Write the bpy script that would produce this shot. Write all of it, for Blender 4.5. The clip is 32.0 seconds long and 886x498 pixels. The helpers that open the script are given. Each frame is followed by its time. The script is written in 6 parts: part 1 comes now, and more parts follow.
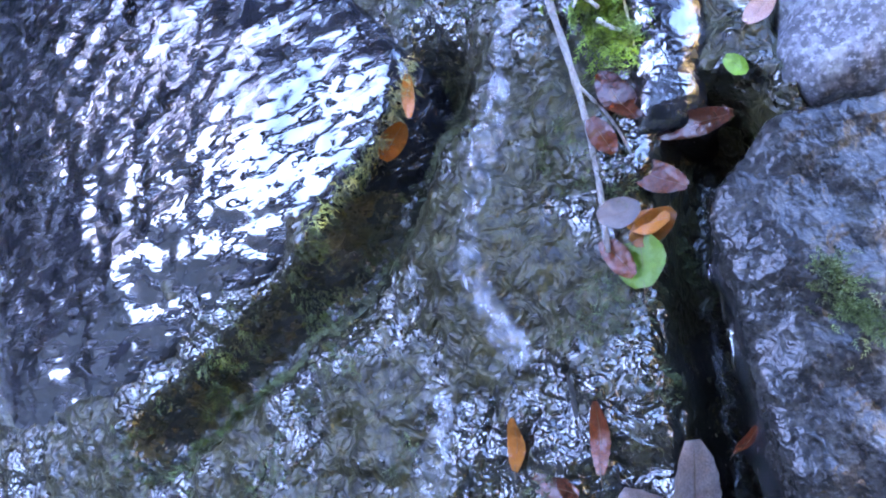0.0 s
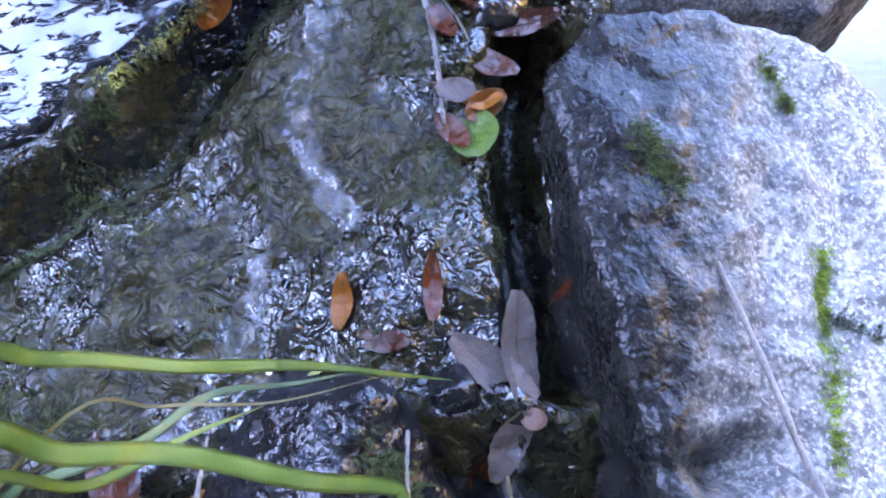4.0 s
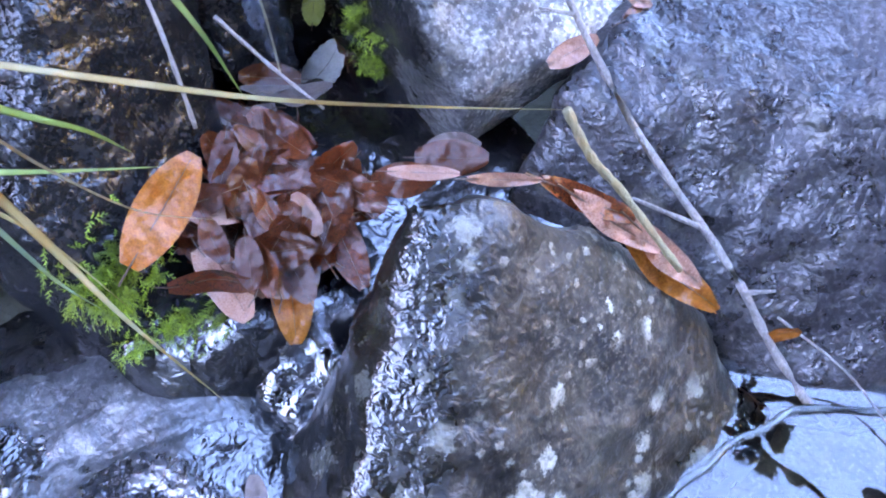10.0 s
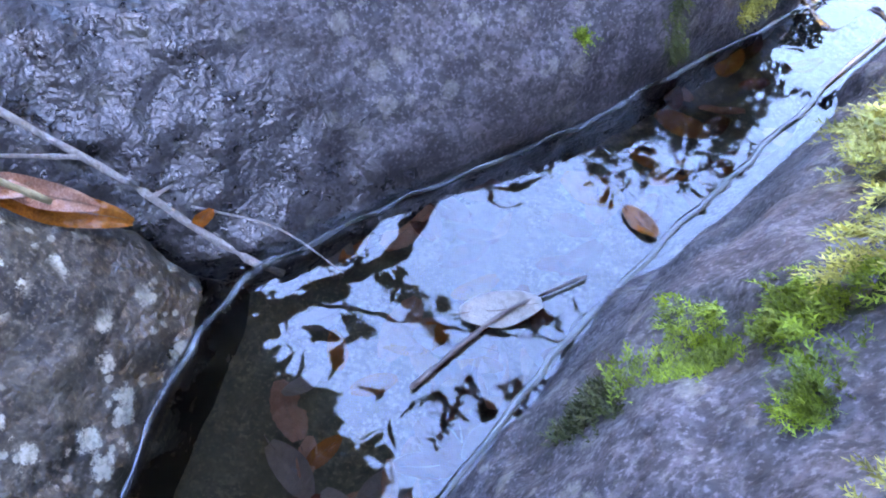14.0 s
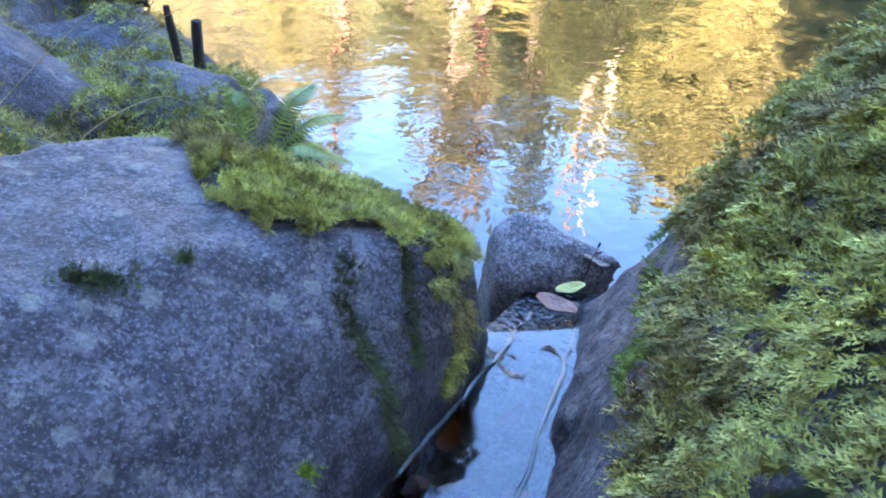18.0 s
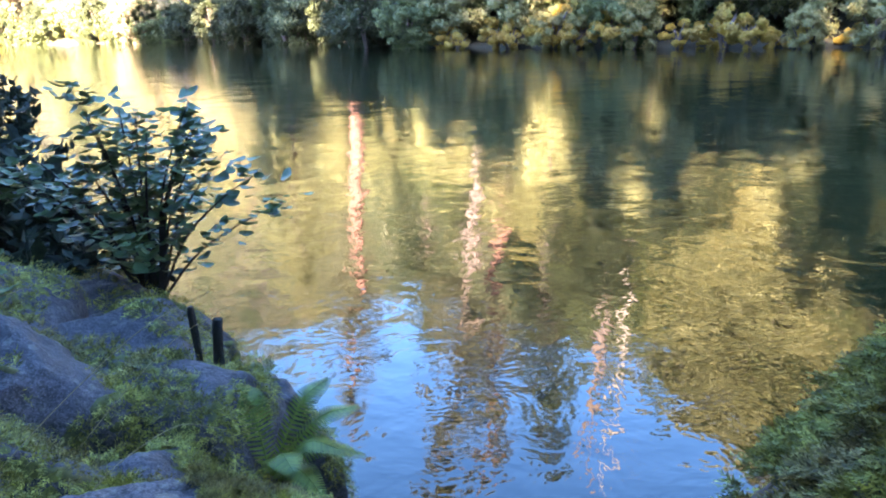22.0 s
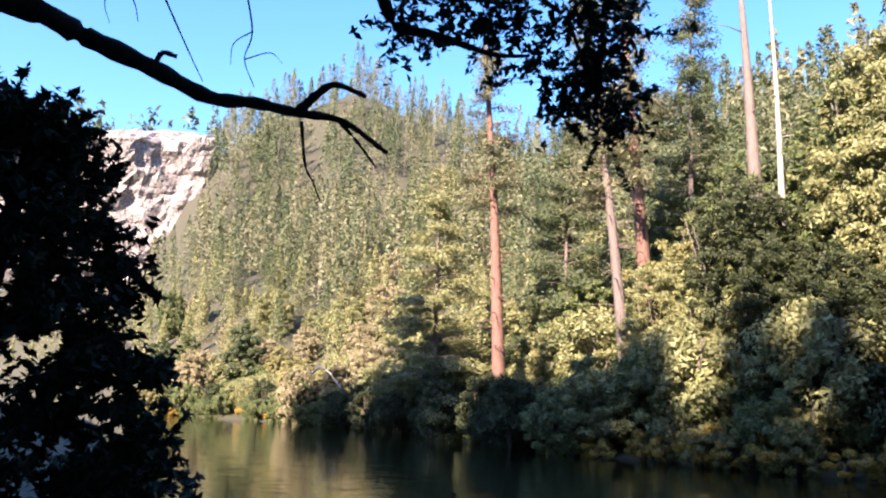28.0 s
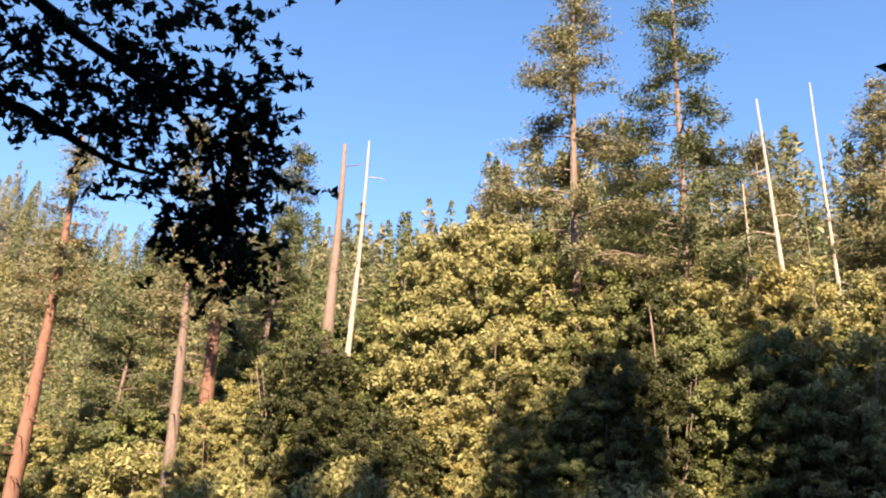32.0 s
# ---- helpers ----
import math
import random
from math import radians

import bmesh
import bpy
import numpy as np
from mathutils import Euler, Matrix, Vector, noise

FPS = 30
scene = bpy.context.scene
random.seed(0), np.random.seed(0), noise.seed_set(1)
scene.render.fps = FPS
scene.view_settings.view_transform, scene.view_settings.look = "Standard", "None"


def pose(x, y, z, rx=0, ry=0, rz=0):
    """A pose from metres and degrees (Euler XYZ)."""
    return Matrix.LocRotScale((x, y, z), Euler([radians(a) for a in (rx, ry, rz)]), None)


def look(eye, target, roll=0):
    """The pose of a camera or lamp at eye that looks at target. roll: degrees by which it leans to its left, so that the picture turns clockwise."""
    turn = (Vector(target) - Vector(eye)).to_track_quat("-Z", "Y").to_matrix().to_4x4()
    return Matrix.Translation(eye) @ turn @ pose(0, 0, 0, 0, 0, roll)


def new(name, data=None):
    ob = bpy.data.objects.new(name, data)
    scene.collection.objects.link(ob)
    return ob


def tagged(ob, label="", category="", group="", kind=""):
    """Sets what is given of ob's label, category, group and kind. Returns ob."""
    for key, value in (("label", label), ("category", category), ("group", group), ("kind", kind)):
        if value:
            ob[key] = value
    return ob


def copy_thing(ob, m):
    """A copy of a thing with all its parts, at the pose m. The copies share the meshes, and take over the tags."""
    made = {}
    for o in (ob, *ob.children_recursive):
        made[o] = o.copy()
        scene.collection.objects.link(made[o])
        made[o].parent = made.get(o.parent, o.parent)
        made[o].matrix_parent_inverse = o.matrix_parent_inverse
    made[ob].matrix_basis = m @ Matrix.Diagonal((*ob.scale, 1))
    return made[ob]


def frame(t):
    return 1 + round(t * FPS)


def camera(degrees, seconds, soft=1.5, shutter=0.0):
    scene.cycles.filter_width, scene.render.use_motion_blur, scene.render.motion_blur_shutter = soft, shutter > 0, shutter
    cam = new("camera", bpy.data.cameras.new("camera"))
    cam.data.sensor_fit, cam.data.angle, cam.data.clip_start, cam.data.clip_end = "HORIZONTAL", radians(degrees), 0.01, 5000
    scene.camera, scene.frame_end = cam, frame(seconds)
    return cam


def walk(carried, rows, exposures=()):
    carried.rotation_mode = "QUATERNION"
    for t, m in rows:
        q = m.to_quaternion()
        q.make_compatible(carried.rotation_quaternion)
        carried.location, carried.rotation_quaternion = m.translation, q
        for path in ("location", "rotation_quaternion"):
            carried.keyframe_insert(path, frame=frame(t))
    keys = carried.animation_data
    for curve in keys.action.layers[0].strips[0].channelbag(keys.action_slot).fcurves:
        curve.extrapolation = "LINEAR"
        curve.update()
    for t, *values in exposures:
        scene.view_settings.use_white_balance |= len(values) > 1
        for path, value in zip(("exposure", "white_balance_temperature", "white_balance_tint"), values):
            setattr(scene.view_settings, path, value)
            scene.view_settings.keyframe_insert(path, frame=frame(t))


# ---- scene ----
cam = camera(59.6, 32.0, soft=2.0)
PATH = [
    (0, (-0.077, 0.205, 1.835), (-1.970, -0.052, 1.244), -22.2),
    (0.5, (-0.076, 0.203, 1.834), (-1.982, -0.015, 1.269), -21.8),
    (1, (-0.065, 0.199, 1.833), (-1.988, 0.008, 1.319), -21.2),
    (1.5, (-0.055, 0.176, 1.829), (-1.985, 0.116, 1.308), -19.5),
    (2, (-0.049, 0.139, 1.826), (-1.962, 0.241, 1.253), -16.9),
    (2.5, (-0.044, 0.102, 1.819), (-1.937, 0.339, 1.217), -14.8),
    (3, (-0.048, 0.043, 1.797), (-1.886, 0.479, 1.139), -11.4),
    (3.5, (-0.052, 0.002, 1.745), (-1.855, 0.584, 1.104), -9.0),
    (5.5, (-0.005, -0.002, 1.587), (-1.812, 0.614, 0.993), -8.1),
    (6, (-0.004, -0.001, 1.591), (-1.779, 0.598, 0.891), -8.4),
    (6.5, (-0.004, 0.000, 1.596), (-1.732, 0.587, 0.778), -8.9),
    (7, (-0.002, -0.001, 1.602), (-1.680, 0.594, 0.689), -9.3),
    (7.5, (-0.015, 0.003, 1.601), (-1.568, 0.632, 0.510), -9.9),
    (8, (-0.018, 0.004, 1.606), (-1.456, 0.650, 0.375), -9.2),
    (8.5, (-0.023, -0.001, 1.620), (-1.295, 0.647, 0.219), -6.8),
    (9, (0.000, 0.000, 1.600), (-1.214, 0.641, 0.145), -7.6),
    (9.5, (0.019, -0.002, 1.590), (-1.149, 0.631, 0.095), -8.6),
    (10, (0.047, -0.008, 1.605), (-1.059, 0.634, 0.068), -9.6),
    (10.5, (0.074, -0.018, 1.621), (-0.963, 0.682, 0.060), -9.2),
    (11, (0.096, -0.025, 1.640), (-0.868, 0.697, 0.043), -10.6),
    (11.5, (0.127, -0.022, 1.630), (-0.738, 0.724, -0.012), -9.4),
    (12, (0.165, -0.004, 1.616), (-0.576, 0.821, -0.048), -7.6),
    (12.5, (0.205, 0.005, 1.611), (-0.460, 0.881, -0.060), -6.6),
    (13, (0.233, 0.025, 1.604), (-0.324, 0.923, -0.094), -5.5),
    (13.5, (0.257, 0.042, 1.597), (-0.230, 0.983, -0.099), -4.8),
    (14, (0.288, 0.063, 1.605), (-0.126, 1.107, -0.050), -3.8),
    (14.5, (0.311, 0.087, 1.614), (-0.032, 1.236, 0.014), -4.3),
    (15, (0.280, 0.093, 1.623), (0.112, 1.390, 0.110), -1.7),
    (15.5, (0.242, 0.098, 1.635), (0.214, 1.479, 0.189), 1.3),
    (17.5, (0.248, 0.180, 1.650), (0.419, 1.753, 0.427), 0.4),
    (18, (0.263, 0.181, 1.675), (0.498, 1.828, 0.564), 0.6),
    (18.5, (0.272, 0.187, 1.699), (0.518, 1.879, 0.662), 0.2),
    (19, (0.281, 0.187, 1.719), (0.544, 1.929, 0.772), 0.3),
    (19.5, (0.286, 0.186, 1.745), (0.558, 1.973, 0.890), 0.8),
    (20, (0.286, 0.190, 1.765), (0.563, 1.985, 0.929), 1.4),
    (20.5, (0.289, 0.194, 1.790), (0.559, 2.024, 1.028), 1.6),
    (21, (0.292, 0.193, 1.806), (0.557, 2.020, 1.036), 1.2),
    (21.5, (0.283, 0.192, 1.828), (0.500, 2.064, 1.158), 0.7),
    (22, (0.287, 0.199, 1.825), (0.517, 2.100, 1.248), -1.9),
    (22.5, (0.267, 0.211, 1.862), (0.505, 2.144, 1.408), -0.6),
    (23, (0.255, 0.200, 1.877), (0.456, 2.153, 1.497), -0.2),
    (23.5, (0.257, 0.174, 1.911), (0.403, 2.144, 1.597), -1.0),
    (24, (0.246, 0.120, 1.940), (0.334, 2.107, 1.732), -1.4),
    (24.5, (0.249, 0.079, 1.968), (0.307, 2.075, 1.859), -1.9),
    (25, (0.252, 0.056, 1.985), (0.293, 2.056, 1.980), -1.4),
    (25.5, (0.251, 0.053, 1.997), (0.277, 2.049, 2.125), -1.6),
    (26, (0.254, 0.061, 2.004), (0.254, 2.043, 2.269), -2.0),
    (26.5, (0.254, 0.067, 2.011), (0.236, 2.030, 2.393), -0.6),
    (28.5, (0.233, 0.083, 2.031), (0.105, 2.035, 2.447), 3.2),
    (29, (0.221, 0.127, 2.049), (0.178, 2.092, 2.422), 3.8),
    (29.5, (0.207, 0.205, 2.095), (0.318, 2.177, 2.411), 4.0),
    (30, (0.190, 0.302, 2.155), (0.410, 2.247, 2.568), 2.8),
    (30.5, (0.168, 0.399, 2.213), (0.417, 2.319, 2.713), 3.6),
    (31, (0.150, 0.491, 2.259), (0.469, 2.361, 2.894), 4.7),
    (31.5, (0.135, 0.582, 2.300), (0.727, 2.339, 3.051), 5.0),
    (32, (0.121, 0.675, 2.343), (0.973, 2.294, 3.152), 4.2),
]
EXPOSURES = [(0, 7.5, 8700, 45), (3, 7.35, 9200, 46), (5, 7.1, 10700, 46), (9, 7.55, 9900, 45), (11, 7.15, 10000, 45), (13, 7.05, 10400, 44), (15.5, 6.65, 10300, 43), (18, 6.0, 8300, 31), (21, 5.4, 7400, 26), (23, 4.75, 7000, 22), (24, 4.25, 6700, 20), (25.0, 3.2, 6400, 20), (26, 2.7, 6500, 24), (28.5, 2.45, 6700, 24), (31, 2.3, 7500, 23), (32, 2.15, 8600, 24)]
walk(cam, [(t, look(eye, target, roll)) for t, eye, target, roll in PATH], EXPOSURES)

# ---- light: low autumn sun from behind the camera, clear sky ----
SUN_AZ, SUN_EL = radians(206), radians(29)
world = bpy.data.worlds.new("world")
scene.world = world
world.use_nodes = True
wn = world.node_tree.nodes
sky = wn.new("ShaderNodeTexSky")
sky.sky_type, sky.sun_disc = "NISHITA", False
sky.sun_elevation, sky.sun_rotation = SUN_EL, SUN_AZ
sky.air_density, sky.dust_density, sky.ozone_density = 1.0, 0.6, 4.5
deeper = wn.new("ShaderNodeHueSaturation")
deeper.inputs["Saturation"].default_value = 1.18
world.node_tree.links.new(sky.outputs[0], deeper.inputs["Color"])
world.node_tree.links.new(deeper.outputs[0], wn["Background"].inputs[0])
wn["Background"].inputs[1].default_value = 0.1
sun = new("sun", bpy.data.lights.new("sun", "SUN"))
sun.data.energy, sun.data.angle, sun.data.color = 5.0, radians(0.5), (1.0, 0.88, 0.7)
to_sun = Vector((math.sin(SUN_AZ) * math.cos(SUN_EL), math.cos(SUN_AZ) * math.cos(SUN_EL), math.sin(SUN_EL)))
sun.matrix_world = look(to_sun * 60, (0, 0, 0))


# ---- materials ----
class Nodes:
    """A short hand for building a node material."""

    def __init__(self, name):
        self.mat = bpy.data.materials.new(name)
        self.mat.use_nodes = True
        self.tree = self.mat.node_tree
        self.bsdf = self.tree.nodes["Principled BSDF"]
        self.geo = self.tree.nodes.new("ShaderNodeNewGeometry")
        self.coord = self.tree.nodes.new("ShaderNodeTexCoord")

    def link(self, a, b):
        self.tree.links.new(a, b)

    def noise(self, scale, detail=4, rough=0.6, space="world", distort=0.0, stretch=None):
        n = self.tree.nodes.new("ShaderNodeTexNoise")
        n.inputs["Scale"].default_value, n.inputs["Detail"].default_value = scale, detail
        n.inputs["Roughness"].default_value, n.inputs["Distortion"].default_value = rough, distort
        src = self.geo.outputs["Position"] if space == "world" else self.coord.outputs["Object"]
        if stretch:
            m = self.tree.nodes.new("ShaderNodeMapping")
            m.inputs["Scale"].default_value = stretch
            self.link(src, m.inputs[0])
            src = m.outputs[0]
        self.link(src, n.inputs["Vector"])
        return n.outputs["Fac"]

    def voronoi(self, scale, feature="F1", out="Distance", space="world"):
        n = self.tree.nodes.new("ShaderNodeTexVoronoi")
        n.feature = feature
        n.inputs["Scale"].default_value = scale
        self.link(self.geo.outputs["Position"] if space == "world" else self.coord.outputs["Object"], n.inputs["Vector"])
        return n.outputs[out]

    def ramp(self, fac, *stops):
        n = self.tree.nodes.new("ShaderNodeValToRGB")
        e = n.color_ramp.elements
        while len(e) < len(stops):
            e.new(0.5)
        for el, (p, c) in zip(e, stops):
            el.position = p
            el.color = (*c, 1) if isinstance(c, tuple) else (c, c, c, 1)
        self.link(fac, n.inputs[0])
        return n.outputs[0]

    def mix(self, fac, a, b, mode="MIX"):
        n = self.tree.nodes.new("ShaderNodeMix")
        n.data_type, n.blend_type = "RGBA", mode
        for v, i in ((fac, 0), (a, 6), (b, 7)):
            if isinstance(v, (int, float)):
                n.inputs[i].default_value = v if i == 0 else (v, v, v, 1)
            elif isinstance(v, tuple):
                n.inputs[i].default_value = (*v, 1)
            else:
                self.link(v, n.inputs[i])
        return n.outputs[2]

    def math(self, op, a, b=0.0):
        n = self.tree.nodes.new("ShaderNodeMath")
        n.operation = op
        for v, i in ((a, 0), (b, 1)):
            if isinstance(v, (int, float)):
                n.inputs[i].default_value = v
            else:
                self.link(v, n.inputs[i])
        return n.outputs[0]

    def bump(self, height, strength, dist, before=None):
        n = self.tree.nodes.new("ShaderNodeBump")
        n.inputs["Strength"].default_value, n.inputs["Distance"].default_value = strength, dist
        self.link(height, n.inputs["Height"])
        if before:
            self.link(before, n.inputs["Normal"])
        return n.outputs[0]

    def random(self):
        return self.tree.nodes.new("ShaderNodeObjectInfo").outputs["Random"]

    def island(self):
        return self.geo.outputs["Random Per Island"]

    def done(self, color=None, rough=None, normal=None, **more):
        for v, k in ((color, "Base Color"), (rough, "Roughness")):
            if v is None:
                continue
            if isinstance(v, (int, float)):
                self.bsdf.inputs[k].default_value = v
            elif isinstance(v, tuple):
                self.bsdf.inputs[k].default_value = (*v, 1)
            else:
                self.link(v, self.bsdf.inputs[k])
        if normal:
            self.link(normal, self.bsdf.inputs["Normal"])
        for k, v in more.items():
            self.bsdf.inputs[k.replace("_", " ")].default_value = v
        return self.mat


def rock_material(name, dark, light, wet=0.5, lichen=0.0, brown=0.0, side=None, line=None, scale=1.0, slick=(0.15, 0.3), soak=0.12, deep=1.0, gloss=1.8, grain_sizes=((18, 0.009), (55, 0.0038), (140, 0.0014))):
    """Grey river rock. wet: how much of it carries a film of water; side: (x, y, z, limit), wet where the weighted place is under the limit;
    line: height of the waterline, below which it is wet; lichen: how much pale crust; brown: algae and iron stain."""
    n = Nodes(name)
    big, mid, fine = n.noise(5 * scale, 5, 0.6), n.noise(24 * scale, 6, 0.65), n.noise(125 * scale, 4, 0.7)
    color = n.mix(n.ramp(mid, (0.39, 0.0), (0.62, 1.0)), dark, light)
    color = n.mix(n.math("MULTIPLY", n.ramp(fine, (0.42, 1.0), (0.54, 0.0)), 0.75), color, tuple(c * 0.4 for c in dark))
    grain = n.ramp(n.noise(250 * scale, 2, 0.5), (0.57, 0.0), (0.66, 1.0))
    color = n.mix(n.math("MULTIPLY", grain, 0.45), color, tuple(min(1, c * 1.9) for c in light))
    if brown:
        color = n.mix(n.math("MULTIPLY", n.ramp(n.noise(11 * scale, 6, 0.7), (0.42, 0.0), (0.6, 1.0)), brown), color, (0.05, 0.036, 0.014))
    if lichen:
        spots = None
        for size, ragged, edge, patch in ((24, 0.62, 0.54, 0.42), (62, 0.6, 0.5, 0.47)):
            rim = n.math("ADD", n.voronoi(size * scale), n.math("MULTIPLY", n.noise(size * 4.2 * scale, 4, 0.8), ragged))
            layer = n.math("MULTIPLY", n.ramp(rim, (edge, 1.0), (edge + 0.06, 0.0)), n.ramp(n.noise(9 * scale, 3), (patch, 0.0), (patch + 0.09, 1.0)))
            spots = layer if spots is None else n.math("MAXIMUM", spots, n.math("MULTIPLY", layer, 0.75))
        spots = n.math("MULTIPLY", spots, n.ramp(n.noise(170 * scale, 3, 0.7), (0.36, 0.45), (0.55, 1.0)))
        color = n.mix(n.math("MULTIPLY", spots, lichen), color, (0.36, 0.35, 0.28))
    film = n.ramp(n.mix(0.25, big, mid), (0.1 + 0.62 * wet, 1.0), (0.32 + 0.62 * wet, 0.0)) if wet > 0.02 else n.math("MULTIPLY", big, 0.0)
    if wet >= 1:
        film = n.math("MAXIMUM", film, 1.0)
    sep = n.tree.nodes.new("ShaderNodeSeparateXYZ")
    n.link(n.geo.outputs["Position"], sep.inputs[0])
    wobble = n.math("MULTIPLY", n.math("SUBTRACT", n.noise(12, 4), 0.5), 0.16)
    for weights, limit in [x for x in ((side[:3], side[3]) if side else None, ((0, 0, 1), line) if line else None) if x]:
        total = wobble
        for k, w in enumerate(weights):
            total = n.math("ADD", total, n.math("MULTIPLY", sep.outputs[k], w))
        film = n.math("MAXIMUM", film, n.ramp(n.math("ADD", n.math("SUBTRACT", total, limit), 0.5), (0.42, 1.0), (0.6, 0.0)))
    rough = n.mix(film, 0.72, n.ramp(n.noise(45, 3), (0.35, slick[0]), (0.7, slick[1])))
    color = n.mix(film, color, n.mix(1.0, color, soak, "MULTIPLY"))
    relief = None
    for size, depth in grain_sizes:
        relief = n.bump(n.noise(size * scale, 2, 0.5, distort=0.5), 1.0, depth * deep / scale, relief)
    n.link(n.math("ADD", n.math("MULTIPLY", film, gloss - 1.45), 1.45), n.bsdf.inputs["IOR"])
    return n.done(color, rough, relief)


def leaf_material(name, a, b, rough=0.45, mottle=25, through=0.0, space="world", by="object", translucent=0.0):
    n = Nodes(name)
    mixed = n.mix(n.ramp(n.noise(mottle, 4, 0.6, space), (0.35, 0.0), (0.65, 1.0)), a, b)
    r = n.random() if by == "object" else n.island()
    color = n.mix(1.0, mixed, n.ramp(r, (0.0, 0.75), (1.0, 1.2)), "MULTIPLY")
    mat = n.done(color, rough, n.bump(n.noise(mottle * 5, 3, 0.6, space), 0.25, 0.002))
    if translucent:
        t = n.tree.nodes.new("ShaderNodeBsdfTranslucent")
        n.link(color, t.inputs[0])
        m = n.tree.nodes.new("ShaderNodeMixShader")
        m.inputs[0].default_value = translucent
        n.link(n.bsdf.outputs[0], m.inputs[1])
        n.link(t.outputs[0], m.inputs[2])
        n.link(m.outputs[0], n.tree.nodes["Material Output"].inputs[0])
    return mat


WET_ROCK = rock_material("wet_rock", (0.03, 0.031, 0.034), (0.085, 0.085, 0.09), wet=1.0, gloss=1.85, soak=0.1, grain_sizes=((12, 0.003), (48, 0.0024), (100, 0.0015)))


def glazed_material(name):
    """Rock under a smooth sheet of running water, broken by small dents drawn out along the flow."""
    n = Nodes(name)
    color = n.mix(n.ramp(n.noise(30, 5, 0.65), (0.35, 0.0), (0.65, 1.0)), (0.004, 0.0045, 0.006), (0.016, 0.016, 0.018))
    dent = n.ramp(n.noise(52, 3, 0.6, "world", 0.5, (1.0, 0.55, 1.5)), (0.53, 0.0), (0.66, 1.0))
    relief = n.bump(n.noise(9, 2, 0.5, "world", 0.3), 1.0, 0.004)
    relief = n.bump(n.noise(30, 2, 0.5, "world", 0.4, (1.0, 0.6, 1.4)), 1.0, 0.0018, relief)
    relief = n.bump(dent, 1.0, 0.0035, relief)
    return n.done(color, n.ramp(n.noise(20, 3), (0.35, 0.06), (0.7, 0.16)), relief, IOR=1.62)


GLAZED_ROCK = glazed_material("glazed_rock")
BED_ROCK = rock_material("bed_rock", (0.03, 0.024, 0.014), (0.09, 0.07, 0.04), wet=0.0, brown=0.6)
WEDGE_ROCK = rock_material("wedge_rock", (0.04, 0.041, 0.044), (0.12, 0.12, 0.122), wet=1.0, gloss=1.42, soak=0.14, grain_sizes=((22, 0.006), (70, 0.0035), (150, 0.0016)))
CREST_ROCK = rock_material("crest_rock", (0.15, 0.147, 0.143), (0.36, 0.345, 0.315), wet=0.1, lichen=0.5, side=(0.63, 1.0, -0.15, -0.118), soak=0.08, gloss=1.27, grain_sizes=((18, 0.005), (60, 0.0028), (120, 0.0018)))


def seep_material(name):
    """Rock under a thin running seep: olive algae and iron stain, dull where the algae is thick, glinting where the water runs."""
    n = Nodes(name)
    patch, mid, fine = n.noise(7, 4, 0.65), n.noise(38, 5, 0.7, distort=0.4), n.noise(130, 4, 0.7)
    color = n.mix(n.ramp(mid, (0.34, 0.0), (0.66, 1.0)), (0.004, 0.0035, 0.0025), (0.026, 0.021, 0.009))
    color = n.mix(n.math("MULTIPLY", n.ramp(patch, (0.45, 0.0), (0.62, 1.0)), 0.75), color, (0.007, 0.0075, 0.009))
    color = n.mix(n.math("MULTIPLY", n.ramp(fine, (0.52, 0.0), (0.66, 1.0)), 0.5), color, (0.07, 0.06, 0.03))
    dull = n.ramp(n.mix(0.3, n.noise(5.5, 4, 0.6), n.noise(45, 3)), (0.44, 0.0), (0.53, 1.0))
    color = n.mix(n.math("MULTIPLY", dull, 0.8), color, n.mix(n.ramp(n.noise(70, 4, 0.7), (0.38, 0.0), (0.62, 1.0)), (0.005, 0.0045, 0.0025), (0.05, 0.042, 0.016)))
    rough = n.mix(dull, n.mix(n.ramp(n.noise(24, 4, 0.7), (0.42, 0.0), (0.58, 1.0)), 0.05, 0.2), 0.38)
    n.link(n.math("SUBTRACT", 0.55, n.math("MULTIPLY", dull, 0.4)), n.bsdf.inputs["Specular IOR Level"])
    relief = n.bump(n.noise(15, 3, 0.55, distort=0.6), 1.0, 0.011)
    relief = n.bump(n.noise(50, 2, 0.55, distort=1.2), 1.0, 0.0075, relief)
    relief = n.bump(n.noise(130, 2, 0.5, distort=0.6), 1.0, 0.0012, relief)
    return n.done(color, rough, relief, IOR=1.6)


SEEP_ROCK = seep_material("seep_rock")
DAMP_ROCK = rock_material("damp_rock", (0.055, 0.057, 0.06), (0.155, 0.155, 0.155), wet=0.62, lichen=0.25)
LICHEN_ROCK = rock_material("lichen_rock", (0.008, 0.007, 0.006), (0.08, 0.066, 0.05), wet=0.12, lichen=0.95, brown=0.3, side=(1.0, 1.0, 0, -0.03), line=0.97, gloss=1.6, soak=0.2, grain_sizes=((20, 0.006), (70, 0.003), (150, 0.0016)))
DRY_ROCK = rock_material("dry_rock", (0.045, 0.041, 0.046), (0.115, 0.105, 0.113), wet=0.1, lichen=0.25, brown=0.15, soak=0.6)
LIP_ROCK = rock_material("lip_rock", (0.12, 0.115, 0.12), (0.28, 0.27, 0.27), wet=0.1, lichen=0.2)
UPPER_ROCK = rock_material("upper_rock", (0.055, 0.055, 0.06), (0.15, 0.15, 0.157), wet=0.12, lichen=0.2)
